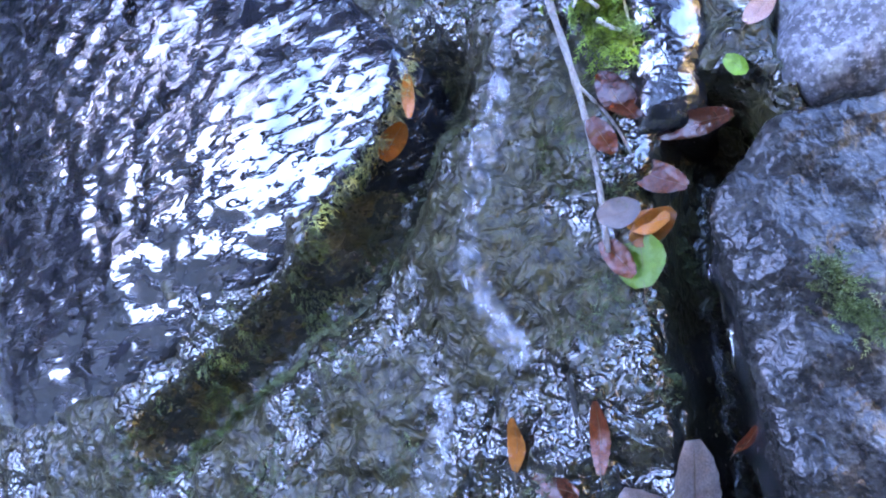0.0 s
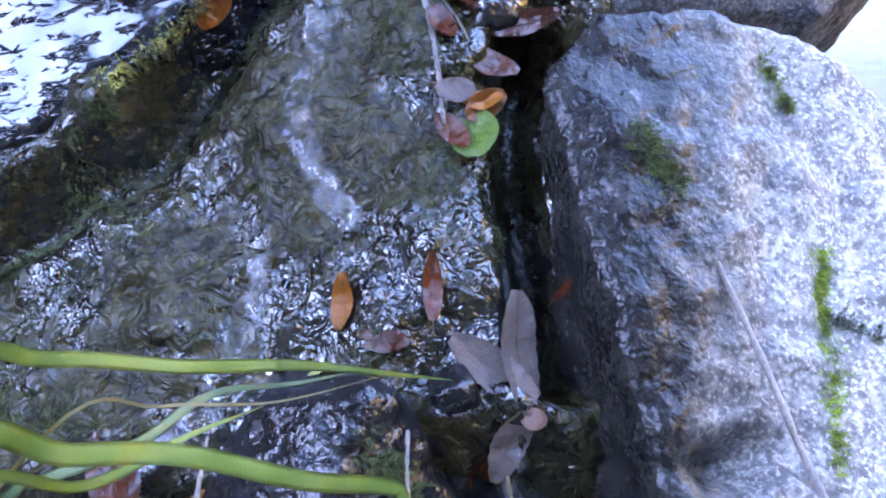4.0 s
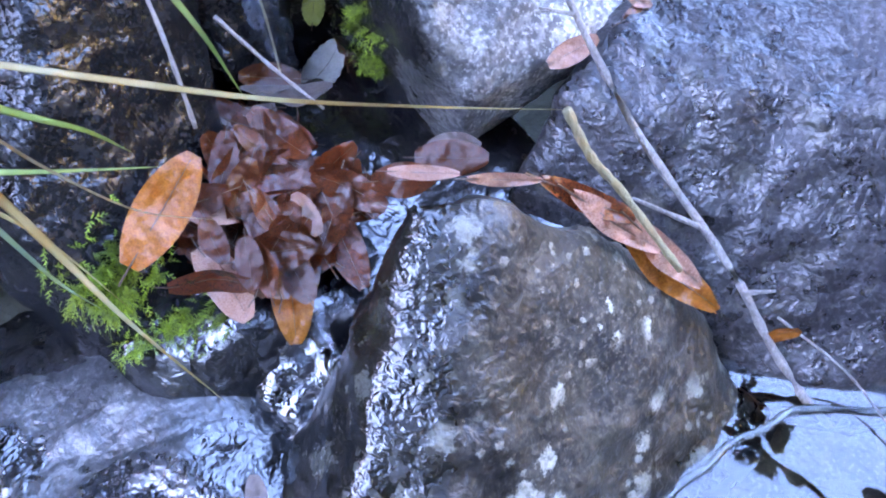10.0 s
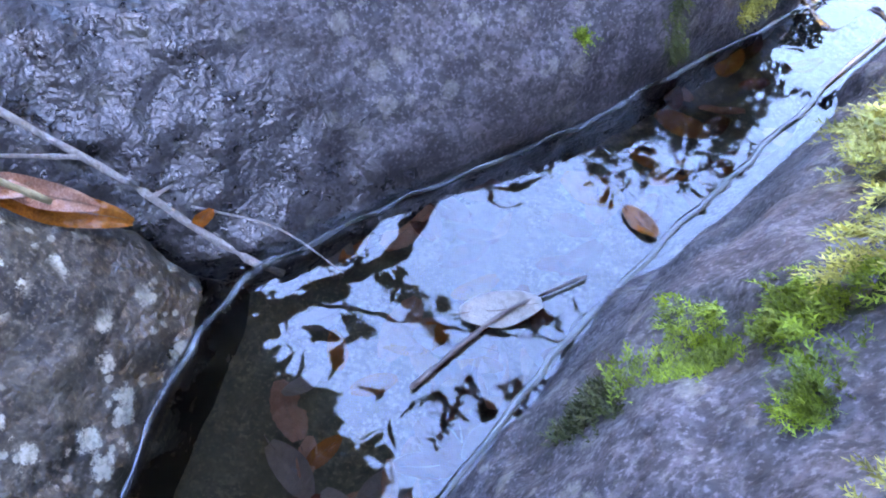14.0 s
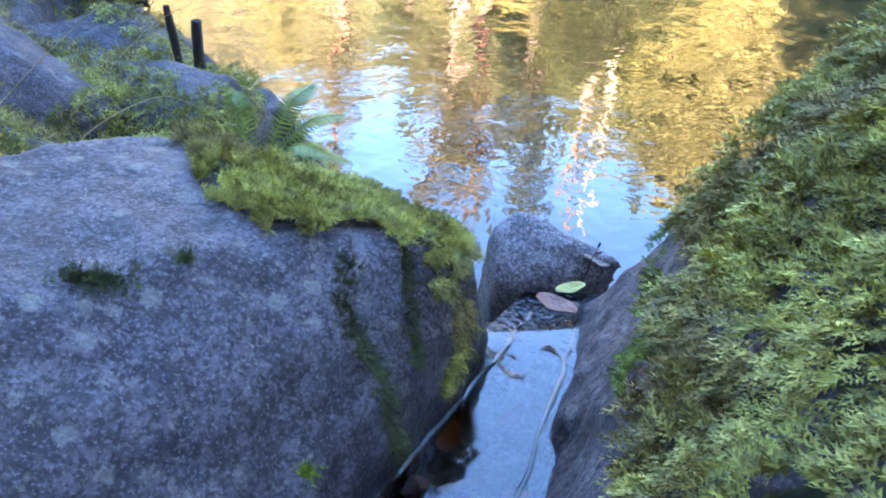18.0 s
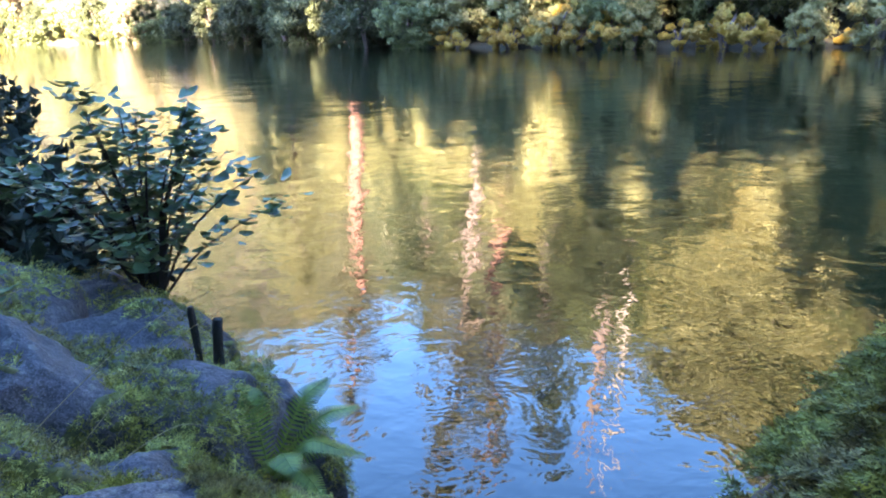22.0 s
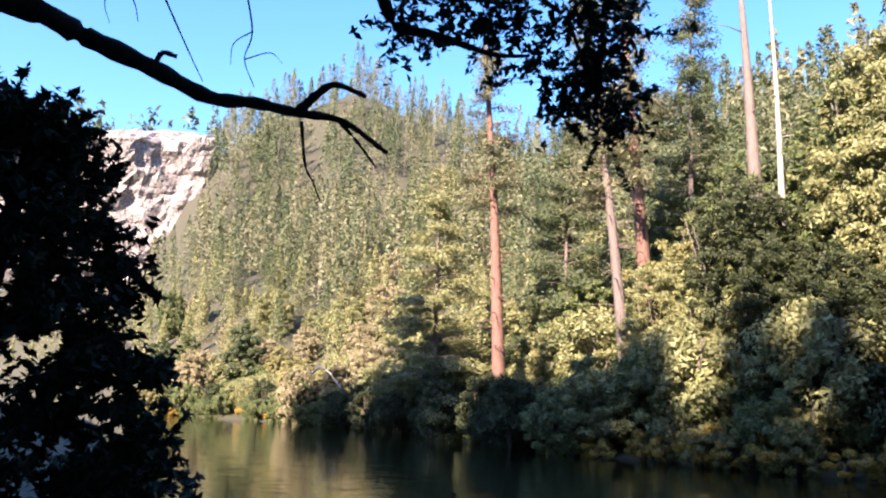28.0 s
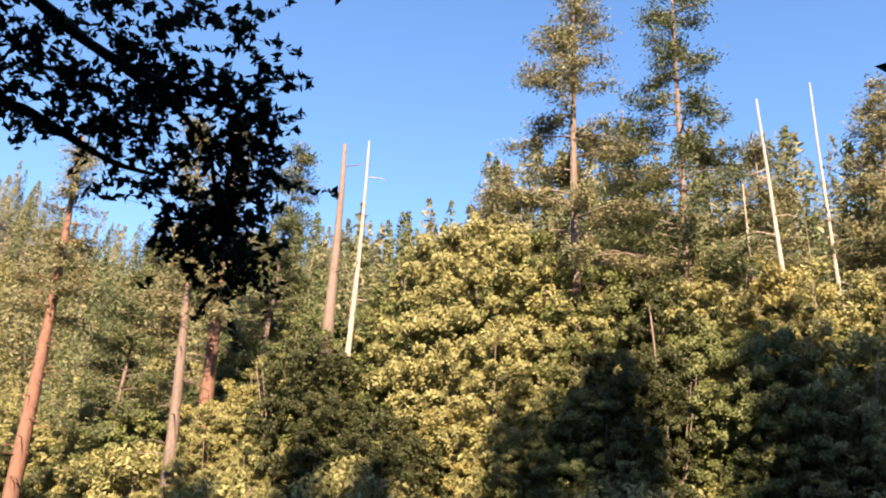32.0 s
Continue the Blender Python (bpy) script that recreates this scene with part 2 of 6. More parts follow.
CAP_ROCK = rock_material("cap_rock", (0.036, 0.034, 0.039), (0.118, 0.11, 0.118), wet=0.25, lichen=0.3, brown=0.15, side=(0.8, 0.6, 1.0, 1.38), line=0.98, soak=0.4, gloss=1.5, slick=(0.22, 0.4), grain_sizes=((18, 0.003), (70, 0.0026), (150, 0.0018)))
n_ = Nodes("river_water")
wave = n_.noise(2.2, 4, 0.55, distort=0.3)
swell = n_.noise(0.5, 2, 0.5)
RIVER = n_.done((0.006, 0.009, 0.004), 0.02, n_.bump(swell, 0.05, 0.5, n_.bump(wave, 0.15, 0.06)), IOR=1.42)
n_ = Nodes("pool_water")
POOL = n_.done((0.5, 0.47, 0.4), 0.0, n_.bump(n_.noise(11, 2), 0.07, 0.01), IOR=1.58, Transmission_Weight=1.0, Specular_IOR_Level=0.9)
n_ = Nodes("earth")
EARTH = n_.done(n_.mix(n_.ramp(n_.noise(6, 6, 0.7), (0.3, 0.0), (0.7, 1.0)), (0.022, 0.022, 0.014), (0.06, 0.055, 0.03)), 0.85, n_.bump(n_.noise(30, 5), 0.6, 0.03))


def bark(name, a, b, scale=3.0):
    n = Nodes(name)
    furrow = n.noise(scale, 6, 0.7, "world", 0.6, (6, 6, 0.7))
    color = n.mix(n.ramp(furrow, (0.35, 0.0), (0.65, 1.0)), a, b)
    color = n.mix(n.math("MULTIPLY", n.ramp(n.noise(0.6, 3), (0.45, 0.0), (0.6, 1.0)), 0.5), color, tuple(0.6 * (x + y) for x, y in zip(a, b)))
    return n.done(color, 0.85, n.bump(furrow, 0.7, 0.05))


BARK_RED = bark("red_bark", (0.08, 0.034, 0.024), (0.19, 0.105, 0.08))
BARK_GREY = bark("grey_bark", (0.06, 0.045, 0.04), (0.18, 0.14, 0.125))
SNAG_WOOD = bark("bleached_wood", (0.15, 0.13, 0.12), (0.36, 0.33, 0.3))
BARK_DARK = bark("dark_bark", (0.015, 0.013, 0.011), (0.05, 0.042, 0.035), 20)
def far_leaf(name, a, b):
    return leaf_material(name, a, b, 0.6, 1.2, by="island", translucent=0.3)


LEAF_GREEN = far_leaf("leaf_green", (0.06, 0.086, 0.028), (0.165, 0.192, 0.07))
LEAF_OLIVE = far_leaf("leaf_olive", (0.12, 0.128, 0.05), (0.31, 0.305, 0.132))
LEAF_YELLOW = far_leaf("leaf_yellow", (0.15, 0.142, 0.046), (0.3, 0.275, 0.11))
LEAF_GOLD = far_leaf("leaf_gold", (0.26, 0.16, 0.03), (0.42, 0.29, 0.05))
# leaf green darkened, so that the colour carries the shade of the bank
LEAF_SHADED = far_leaf("leaf_shaded", (0.022, 0.03, 0.009), (0.055, 0.07, 0.022))
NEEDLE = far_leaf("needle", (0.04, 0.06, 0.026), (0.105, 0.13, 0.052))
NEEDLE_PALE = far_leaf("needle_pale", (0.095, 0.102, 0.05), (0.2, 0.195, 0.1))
LEAF_DRY = far_leaf("leaf_dry", (0.2, 0.17, 0.09), (0.36, 0.31, 0.18))


# ---- building helpers ----
def link_mesh(name, verts, faces, material, parent=None, label="", smooth=False):
    me = bpy.data.meshes.new(name)
    me.from_pydata([tuple(v) for v in verts], [], [tuple(f) for f in faces])
    if smooth:
        me.polygons.foreach_set("use_smooth", [True] * len(me.polygons))
    me.materials.append(material)
    ob = new(name, me)
    ob.parent = parent
    if label:
        ob["label"] = label
    return ob


def part(name, bm, material, parent=None, label="", smooth=True):
    me = bpy.data.meshes.new(name)
    bm.to_mesh(me)
    bm.free()
    if smooth:
        me.polygons.foreach_set("use_smooth", [True] * len(me.polygons))
    me.materials.append(material)
    ob = new(name, me)
    ob.parent = parent
    if label:
        ob["label"] = label
    return ob


def empty(name, place=(0, 0, 0)):
    ob = new(name)
    ob.empty_display_size = 0.05
    ob.location = place
    return ob


def fractal(p, scale, octaves=4):
    return noise.fractal(Vector(p) * scale, 1.0, 2.0, octaves)


CLOUDS = {}


def clouds(size, depth=3):
    key = (size, depth)
    if key not in CLOUDS:
        tex = bpy.data.textures.new("clouds", "CLOUDS")
        tex.noise_scale, tex.noise_depth = size, depth
        CLOUDS[key] = tex
    return CLOUDS[key]


ROCKS = []


def rock(name, corners, material, label, voxel=0.012, rounding=8, lumps=0.02, grit=0.005, lump_size=0.14, kind="", category="rock"):
    """A boulder: the hull of its corners, rounded, then made uneven at two scales."""
    bm = bmesh.new()
    for c in corners:
        bm.verts.new(c)
    bmesh.ops.convex_hull(bm, input=bm.verts)
    bmesh.ops.delete(bm, geom=[v for v in bm.verts if not v.link_faces], context="VERTS")
    ob = part(name, bm, material)
    m = ob.modifiers.new("remesh", "REMESH")
    m.mode, m.voxel_size = "VOXEL", voxel
    m = ob.modifiers.new("round", "SMOOTH")
    m.factor, m.iterations = 0.5, rounding
    for size, strength in ((lump_size, lumps), (lump_size / 4, grit)):
        m = ob.modifiers.new("uneven", "DISPLACE")
        m.texture, m.texture_coords, m.strength, m.mid_level = clouds(size), "GLOBAL", strength * 2, 0.5
    bpy.context.view_layer.update()
    me = bpy.data.meshes.new_from_object(ob.evaluated_get(bpy.context.evaluated_depsgraph_get()))
    ob.modifiers.clear()
    ob.data = me
    me.polygons.foreach_set("use_smooth", [True] * len(me.polygons))
    if not me.materials:
        me.materials.append(material)
    tagged(ob, label, category, "boulders by the spring", kind)
    ROCKS.append(ob)
    return ob


def slab(front, normal, depth, bulge=0.03):
    """Corners of a slab: its front outline, a slightly raised middle and a back set in by depth."""
    f = [Vector(p) for p in front]
    nrm = Vector(normal).normalized()
    mid = sum(f, Vector()) / len(f)
    return f + [p.lerp(mid, 0.45) + nrm * bulge for p in f] + [p.lerp(mid, -0.06) - nrm * depth for p in f]


# ---- ground, river and hills ----
NEAR_SHORE = np.array([(400, 1.35), (0.75, 1.35), (0.1, 2.3), (-0.3, 3.6), (-1.6, 6), (-4.5, 12), (-30, 60), (-90, 130), (-400, 330)], float)
FAR_SHORE = np.array([(200, -60), (45, 10), (24, 29), (15, 38), (6, 48), (-5, 74), (-20, 93), (-45, 112), (-400, 380)], float)


def shore_distance(line, xy):
    """Distance from a shore, positive to the left of its run."""
    best = np.full(len(xy), 1e9)
    sign = np.ones(len(xy))
    for a, b in zip(line, line[1:]):
        d = b - a
        t = np.clip(((xy - a) @ d) / (d @ d), 0, 1)
        off = xy - (a + t[:, None] * d)
        r = np.hypot(*off.T)
        side = np.sign(d[0] * off[:, 1] - d[1] * off[:, 0])
        closer = r < best
        best, sign = np.where(closer, r, best), np.where(closer, side, sign)
    return best * sign


def rough_height(xy, scale, octaves=4):
    return np.array([noise.fractal(Vector((x * scale, y * scale, 0.3)), 1.0, 2.0, octaves) for x, y in xy])


def ground_height(xy):
    xy = np.asarray(xy, float)
    near, far = shore_distance(NEAR_SHORE, xy), -shore_distance(FAR_SHORE, xy)
    r = np.hypot(*xy.T)
    # unseen slope behind the spring, steepened so its added trees block the sun
    east = np.clip((xy[:, 0] + 0.487 * (66 - xy[:, 1]) + 45) / 16, 0, 1)
    bank = np.minimum(near * 0.55, 0.72) + (0.15 + 0.45 * east) * np.clip(near - 6.5, 0, None)
    bank = np.minimum(bank, 130 + 0.05 * bank)
    hill = np.minimum(far * 0.22, 1.2) + 0.5 * np.clip(far - 3, 0, 240) + 0.05 * np.clip(far - 243, 0, None)
    turn = np.degrees(np.arctan2(xy[:, 0], xy[:, 1]))
    rise = np.clip((turn + 24.5) / 3, 0, 1) * np.clip((2 - turn) / 12, 0, 1)
    hill = hill + np.where(far > 0, 52 * rise * np.exp(-((r - 320) / 95) ** 2), 0)
    z = np.where(near > 0, bank, np.where(far > 0, hill, np.maximum(-1.6, np.maximum(near, far) * 0.35)))
    wild = np.clip(np.maximum(near - 3, far - 2), 0, None)
    return z + rough_height(xy, 0.02) * np.clip(wild * 0.25, 0, 14) + rough_height(xy, 0.25) * np.clip(wild * 0.1, 0, 0.6)


def build_ground():
    radii = [0.0] + [0.25 * 1.075 ** k for k in range(108)]
    turns = 160
    xy = [(0, 0)] + [(r * math.cos(a), r * math.sin(a)) for r in radii[1:] for a in np.linspace(0, 2 * math.pi, turns, endpoint=False)]
    z = ground_height(xy)
    verts = [(x, y, h) for (x, y), h in zip(xy, z)]
    faces = [(0, 1 + k, 1 + (k + 1) % turns) for k in range(turns)]
    for i in range(len(radii) - 2):
        a, b = 1 + i * turns, 1 + (i + 1) * turns
        faces += [(a + k, b + k, b + (k + 1) % turns, a + (k + 1) % turns) for k in range(turns)]
    return tagged(link_mesh("ground", verts, faces, EARTH, smooth=True), "dark leaf-strewn earth of banks and wooded hillsides", "ground", kind="structure")


build_ground()
water = link_mesh("water", [(-600, -200, 0), (600, -200, 0), (600, 700, 0), (-600, 700, 0)], [(0, 1, 2, 3)], RIVER)
tagged(water, "calm green river with soft ripples and reflections", "river", kind="structure")

# ---- the boulders round the spring ----
SLAB_N, CREST_N = Vector((0.75, -0.30, 0.59)), Vector((0.78, -0.10, 0.62))
rock("rock_face", [(-2.14, -1.2, 2.6), (-1.46, 0.5, 2.6), (-0.52, 0.42, 1.36), (-1.0, -0.9, 1.3), (-0.62, 0.2, 1.34), (-2.6, -1.2, 2.6), (-2.2, 0.8, 2.6), (-0.66, 0.44, 0.85), (-1.1, -0.9, 0.85), (-2.4, -1.2, 0.6), (-2.2, 0.8, 0.6)],
     SEEP_ROCK, "dark seeping rock face covered with algae and trickling water", voxel=0.0125, lumps=0.026, grit=0.009, lump_size=0.09, rounding=3)
rock("wet_slab", slab([(-0.95, 0.13, 1.78), (-0.92, 0.07, 1.71), (-0.93, -0.11, 1.62), (-0.97, -0.39, 1.52), (-1.02, -0.63, 1.46), (-1.75, -1.0, 2.15), (-1.5, -0.45, 2.25), (-1.06, 0.07, 1.9)], SLAB_N, 0.2, 0.016),
     GLAZED_ROCK, "smooth wet grey slab glazed by running water", lumps=0.008, grit=0.002)
crest = [Vector(p) for p in ((-0.706, 0.415, 1.658), (-0.691, 0.509, 1.647), (-0.655, 0.606, 1.606), (-0.55, 0.7, 1.46), (-0.362, 0.582, 1.17), (-0.372, 0.434, 1.166), (-0.383, 0.29, 1.165), (-0.402, 0.278, 1.192), (-0.447, 0.311, 1.263), (-0.509, 0.338, 1.357), (-0.571, 0.347, 1.45), (-0.67, 0.376, 1.6))]
rock("crest_boulder", crest + [p + Vector((-0.2, 0.06, -0.16)) for p in crest] + [(-0.7, 0.335, 1.61), (-0.69, 0.325, 1.5), (-0.655, 0.305, 1.36), (-0.635, 0.297, 1.25), (-0.6, 0.297, 1.06), (-0.43, 0.3, 1.06)],
     CREST_ROCK, "pale grey boulder with a wet side and mossy cracks", voxel=0.009, lumps=0.012, rounding=9)
rock("upper_boulder", slab([(-0.79, 0.47, 1.74), (-0.75, 0.44, 1.67), (-0.73, 0.45, 1.645), (-0.68, 0.66, 1.61), (-0.73, 0.85, 1.68), (-0.9, 0.75, 1.9)], CREST_N, 0.2, 0.03),
     UPPER_ROCK, "dark grey rounded boulder on top of the bank")
rock("channel_slab", slab([(-0.9, 0.36, 1.82), (-0.84, 0.43, 1.78), (-0.77, 0.37, 1.65), (-0.78, 0.31, 1.65)], SLAB_N, 0.15, 0.01),
     WET_ROCK, "narrow wet stone slab in the spring channel", voxel=0.008, lumps=0.008)
rock("lichen_boulder", [(-0.25, 0.224, 1.189), (-0.21, 0.155, 1.134), (-0.159, 0.08, 1.06), (-0.288, 0.168, 1.2), (-0.25, 0.102, 1.14), (-0.2, 0.028, 1.066), (-0.27, 0.22, 1.2), (-0.23, 0.33, 1.09), (-0.17, 0.39, 0.99), (-0.07, 0.4, 0.86), (-0.08, 0.26, 0.92), (-0.07, 0.15, 0.92), (-0.05, 0.07, 0.92), (-0.04, -0.02, 0.92), (-0.13, 0.03, 1.03), (-0.16, -0.03, 1.04), (-0.38, 0.16, 1.0), (-0.3, -0.03, 0.95), (-0.3, 0.3, 0.8), (-0.04, -0.02, 0.7), (-0.05, 0.3, 0.7)],
     LICHEN_ROCK, "brown-grey boulder speckled with pale lichen", lumps=0.012)
rock("mossy_boulder", [(-0.06, 0.43, 0.9), (0.06, 0.55, 0.9), (0.2, 0.69, 0.9), (0.29, 0.8, 0.9), (0.45, 1.0, 0.9), (-0.05, 0.81, 1.23), (0.09, 0.91, 1.21), (0.25, 0.99, 1.18), (0.35, 1.0, 1.15), (0.42, 1.0, 1.1), (-0.36, 0.3, 1.05), (-0.36, 0.38, 1.15), (-0.39, 0.5, 1.2), (-0.42, 0.65, 1.24), (-0.4, 0.85, 1.26), (-0.12, 1.17, 1.23), (0.03, 1.22, 1.2), (0.42, 1.2, 1.02), (-0.4, 0.6, 0.7), (0.5, 1.3, 0.6), (-0.3, 1.3, 0.6), (0.1, 0.5, 0.6), (-0.1, 0.36, 0.7)],
     CAP_ROCK, "large blue-grey boulder with moss on its crown", lumps=0.013, rounding=2)
rock("low_boulder", slab([(-0.6, -0.12, 1.02), (-0.49, 0.0, 1.02), (-0.36, 0.02, 1.0), (-0.25, 0.01, 0.97), (-0.2, -0.1, 0.95), (-0.3, -0.4, 0.98), (-0.6, -0.4, 1.05)], (0.1, 0, 1), 0.3, 0.03),
     DAMP_ROCK, "rounded grey boulder below the leaf pile", lumps=0.012)
rock("wet_wedge", [(-0.581, 0.092, 1.401), (-0.543, 0.041, 1.332), (-0.496, -0.029, 1.25), (-0.468, -0.069, 1.201), (-0.59, 0.112, 1.4), (-0.6, 0.148, 1.35), (-0.575, 0.156, 1.28), (-0.54, 0.128, 1.2), (-0.5, 0.04, 1.15), (-0.47, -0.02, 1.13),
                   (-0.64, 0.03, 1.4), (-0.61, -0.03, 1.3), (-0.56, -0.12, 1.2), (-0.5, -0.1, 1.02), (-0.5, 0.1, 1.02), (-0.43, -0.04, 1.04), (-0.8, 0.1, 1.36), (-0.8, -0.1, 1.2), (-0.8, 0.1, 1.0)],
     WEDGE_ROCK, "upright wet rock wedge beside the trickle", voxel=0.008, rounding=6, lumps=0.012, lump_size=0.07)
rock("pebble", [(-0.6 + 0.02 * x, 0.176 + 0.019 * y, 1.375 + 0.013 * z) for x in (-1, 1) for y in (-1, 1) for z in (-1, 1)] + [(-0.575, 0.18, 1.378), (-0.59, 0.15, 1.372)],
     WEDGE_ROCK, "small bluish-grey stone lodged in the trickle", voxel=0.006, rounding=5, lumps=0.005, grit=0.002, lump_size=0.05)
rock("ledge_stone", [(-0.637, 0.15, 1.35), (-0.632, 0.21, 1.34), (-0.622, 0.25, 1.32), (-0.607, 0.17, 1.25), (-0.612, 0.235, 1.24), (-0.597, 0.16, 1.15), (-0.612, 0.25, 1.14), (-0.592, 0.2, 1.08), (-0.772, 0.15, 1.34), (-0.772, 0.28, 1.34), (-0.772, 0.15, 1.05), (-0.772, 0.28, 1.05)],
     WEDGE_ROCK, "dark wet ledge under the trickle", voxel=0.008, rounding=4, lumps=0.02, lump_size=0.06)
rock("moss_bank_boulder", [(0.62, 1.12, 0.88), (0.46, 0.81, 0.88), (0.33, 0.57, 0.88), (0.27, 0.45, 0.88), (0.18, 0.21, 0.88), (0.08, -0.05, 0.88), (0.27, 0.22, 1.1), (0.33, 0.25, 1.2), (0.42, 0.15, 1.3), (0.6, 0.1, 1.4), (0.64, 0.94, 1.1), (0.73, 0.95, 1.17), (0.79, 0.95, 1.29), (0.87, 0.95, 1.39), (1.0, 0.95, 1.49), (1.4, 0.8, 1.62), (1.4, 0.0, 1.5), (0.2, -0.3, 1.0), (1.5, 1.2, 0.6), (1.5, -0.3, 0.6), (0.65, 1.2, 0.6), (0.1, -0.3, 0.6)],
     DRY_ROCK, "steep grey boulder thickly draped with green moss", lumps=0.03, lump_size=0.2)
rock("lip_stone", slab([(0.5, 1.28, 0.98), (0.55, 1.3, 1.0), (0.62, 1.25, 0.97), (0.72, 1.2, 0.94), (0.6, 1.18, 0.9), (0.5, 1.2, 0.91)], (0, -0.4, 1), 0.3, 0.01),
     LIP_ROCK, "small pale grey stone at the lip of the pool", voxel=0.008, lumps=0.006)
rock("channel_floor", [(-0.72, -0.1, 1.12), (-0.72, 0.32, 1.1), (-0.5, 0.4, 1.08), (-0.25, 0.36, 1.02), (-0.36, 0.06, 1.02), (-0.42, -0.06, 1.08), (-0.72, -0.1, 0.7), (-0.2, 0.4, 0.7), (-0.3, -0.1, 0.7), (-0.7, 0.5, 0.7)],
     WET_ROCK, "dark wet stone bed under the leaf pile", lumps=0.012)
rock("trickle_stone", [(-0.4, 0.05, 1.06), (-0.38, 0.1, 1.06), (-0.3, 0.1, 1.0), (-0.28, 0.03, 0.96), (-0.36, 0.0, 1.0), (-0.42, 0.0, 0.8), (-0.25, 0.1, 0.8), (-0.25, 0.0, 0.8)],
     WET_ROCK, "small wet stone with water running over it", voxel=0.008, lumps=0.01, lump_size=0.05)
rock("pool_bed", [(-0.25, -0.25, 0.84), (0.3, -0.25, 0.84), (0.75, 1.2, 0.84), (0.3, 1.2, 0.84), (-0.25, 0.6, 0.84), (-0.25, -0.25, 0.5), (0.4, -0.25, 0.5), (0.75, 1.2, 0.5), (-0.25, 0.6, 0.5), (0.3, 1.2, 0.5)],
     BED_ROCK, "brown silty stone bed of the pool", voxel=0.016, lumps=0.02)
for place, size, turn in (((-0.22, 1.62, 0.74), (0.2, 0.2, 0.2), 20), ((-0.55, 1.5, 0.9), (0.26, 0.24, 0.24), 60), ((-0.5, 1.1, 1.0), (0.28, 0.26, 0.24), 10), ((-0.62, 1.95, 0.88), (0.28, 0.28, 0.24), 40), ((-0.2, 2.05, 0.72), (0.2, 0.24, 0.26), 75), ((-0.95, 1.5, 1.0), (0.36, 0.36, 0.36), 5), ((-0.95, 2.5, 0.75), (0.36, 0.36, 0.36), 5), ((-0.42, 2.5, 0.6), (0.3, 0.36, 0.34), 25), ((-0.7, 3.1, 0.5), (0.36, 0.36, 0.36), 50), ((-0.18, 1.35, 0.85), (0.16, 0.14, 0.2), 30), ((0.12, 1.62, 0.55), (0.14, 0.16, 0.3), 12), ((-0.02, 2.3, 0.5), (0.16, 0.2, 0.36), 33)):
    m = pose(*place, 12, -8, turn)
    cs = [m @ Vector((sx * size[0] * f, sy * size[1] * f, sz * size[2] * g)) for sx in (-1, 1) for sy in (-1, 1) for sz, f, g in ((-1, 1, 1), (0.4, 1, 1), (1, 0.55, 1))]
    rock("bank_boulder", cs, DRY_ROCK, "grey mossy boulder of the river bank", voxel=0.016, lumps=0.03, lump_size=0.2)


def carve(ob, line, radius, depth):
    """Wears a cleft into a rock along a line."""
    pts = [Vector(p) for p in line]
    pts = [a.lerp(b, t / 5) for a, b in zip(pts, pts[1:]) for t in range(6)]
    for v in ob.data.vertices:
        d = min((v.co - p).length for p in pts) if (v.co - pts[len(pts) // 2]).length < 0.7 else 9
        if d < radius:
            v.co -= Vector((0.75, 0, 0.6)) * depth * (0.5 + 0.5 * math.cos(math.pi * d / radius))


BY_NAME = {o.name: o for o in ROCKS}
carve(BY_NAME["rock_face"], [(-0.93, 0.15, 1.76), (-0.9, 0.05, 1.66), (-0.89, -0.03, 1.59), (-0.89, -0.16, 1.54), (-0.9, -0.33, 1.47)], 0.065, 0.1)
carve(BY_NAME["rock_face"], [(-0.75, 0.38, 1.64), (-0.72, 0.35, 1.59), (-0.67, 0.325, 1.51), (-0.62, 0.305, 1.43), (-0.58, 0.29, 1.39)], 0.07, 0.14)

carve(BY_NAME["crest_boulder"], [(-0.46, 0.39, 1.31), (-0.485, 0.345, 1.3), (-0.51, 0.31, 1.25), (-0.54, 0.285, 1.18), (-0.56, 0.28, 1.12)], 0.034, 0.05)
carve(BY_NAME["crest_boulder"], [(-0.57, 0.57, 1.47), (-0.545, 0.52, 1.41), (-0.52, 0.49, 1.37), (-0.5, 0.45, 1.33), (-0.485, 0.42, 1.31)], 0.016, 0.012)

link_mesh("spring_pool", [(-0.2, -0.1, 0.925), (0.15, -0.1, 0.925), (0.45, 0.7, 0.925), (0.62, 1.05, 0.925), (0.46, 1.06, 0.925), (0.2, 0.75, 0.925), (-0.2, 0.45, 0.925)], [(0, 1, 2, 3, 4, 5, 6)], POOL)
tagged(bpy.data.objects["spring_pool"], "clear still pool water between the boulders", "pool", kind="structure")
n_ = Nodes("outlet_water")
OUTLET = n_.done((0.01, 0.012, 0.014), 0.04, n_.bump(n_.noise(42, 2, 0.5, distort=1.2), 1.0, 0.012), IOR=1.45)
bm = bmesh.new()
rows = [[bm.verts.new((0.42 + 0.15 * v + 0.13 * u, 1.0 - 0.03 * v + 0.2 * u + 0.035 * (1 - u) * math.sin(9 * v + 1), 0.926 - 0.035 * u + 0.003 * noise.noise(Vector((u * 9, v * 7, 0))))) for v in np.linspace(0, 1, 12)] for u in np.linspace(0, 1, 20)]
for a, b in zip(rows, rows[1:]):
    for k in range(11):
        bm.faces.new((a[k], a[k + 1], b[k + 1], b[k]))
tagged(part("pool_outlet", bm, OUTLET), "dark rippled water running out of the pool", "water", kind="structure")

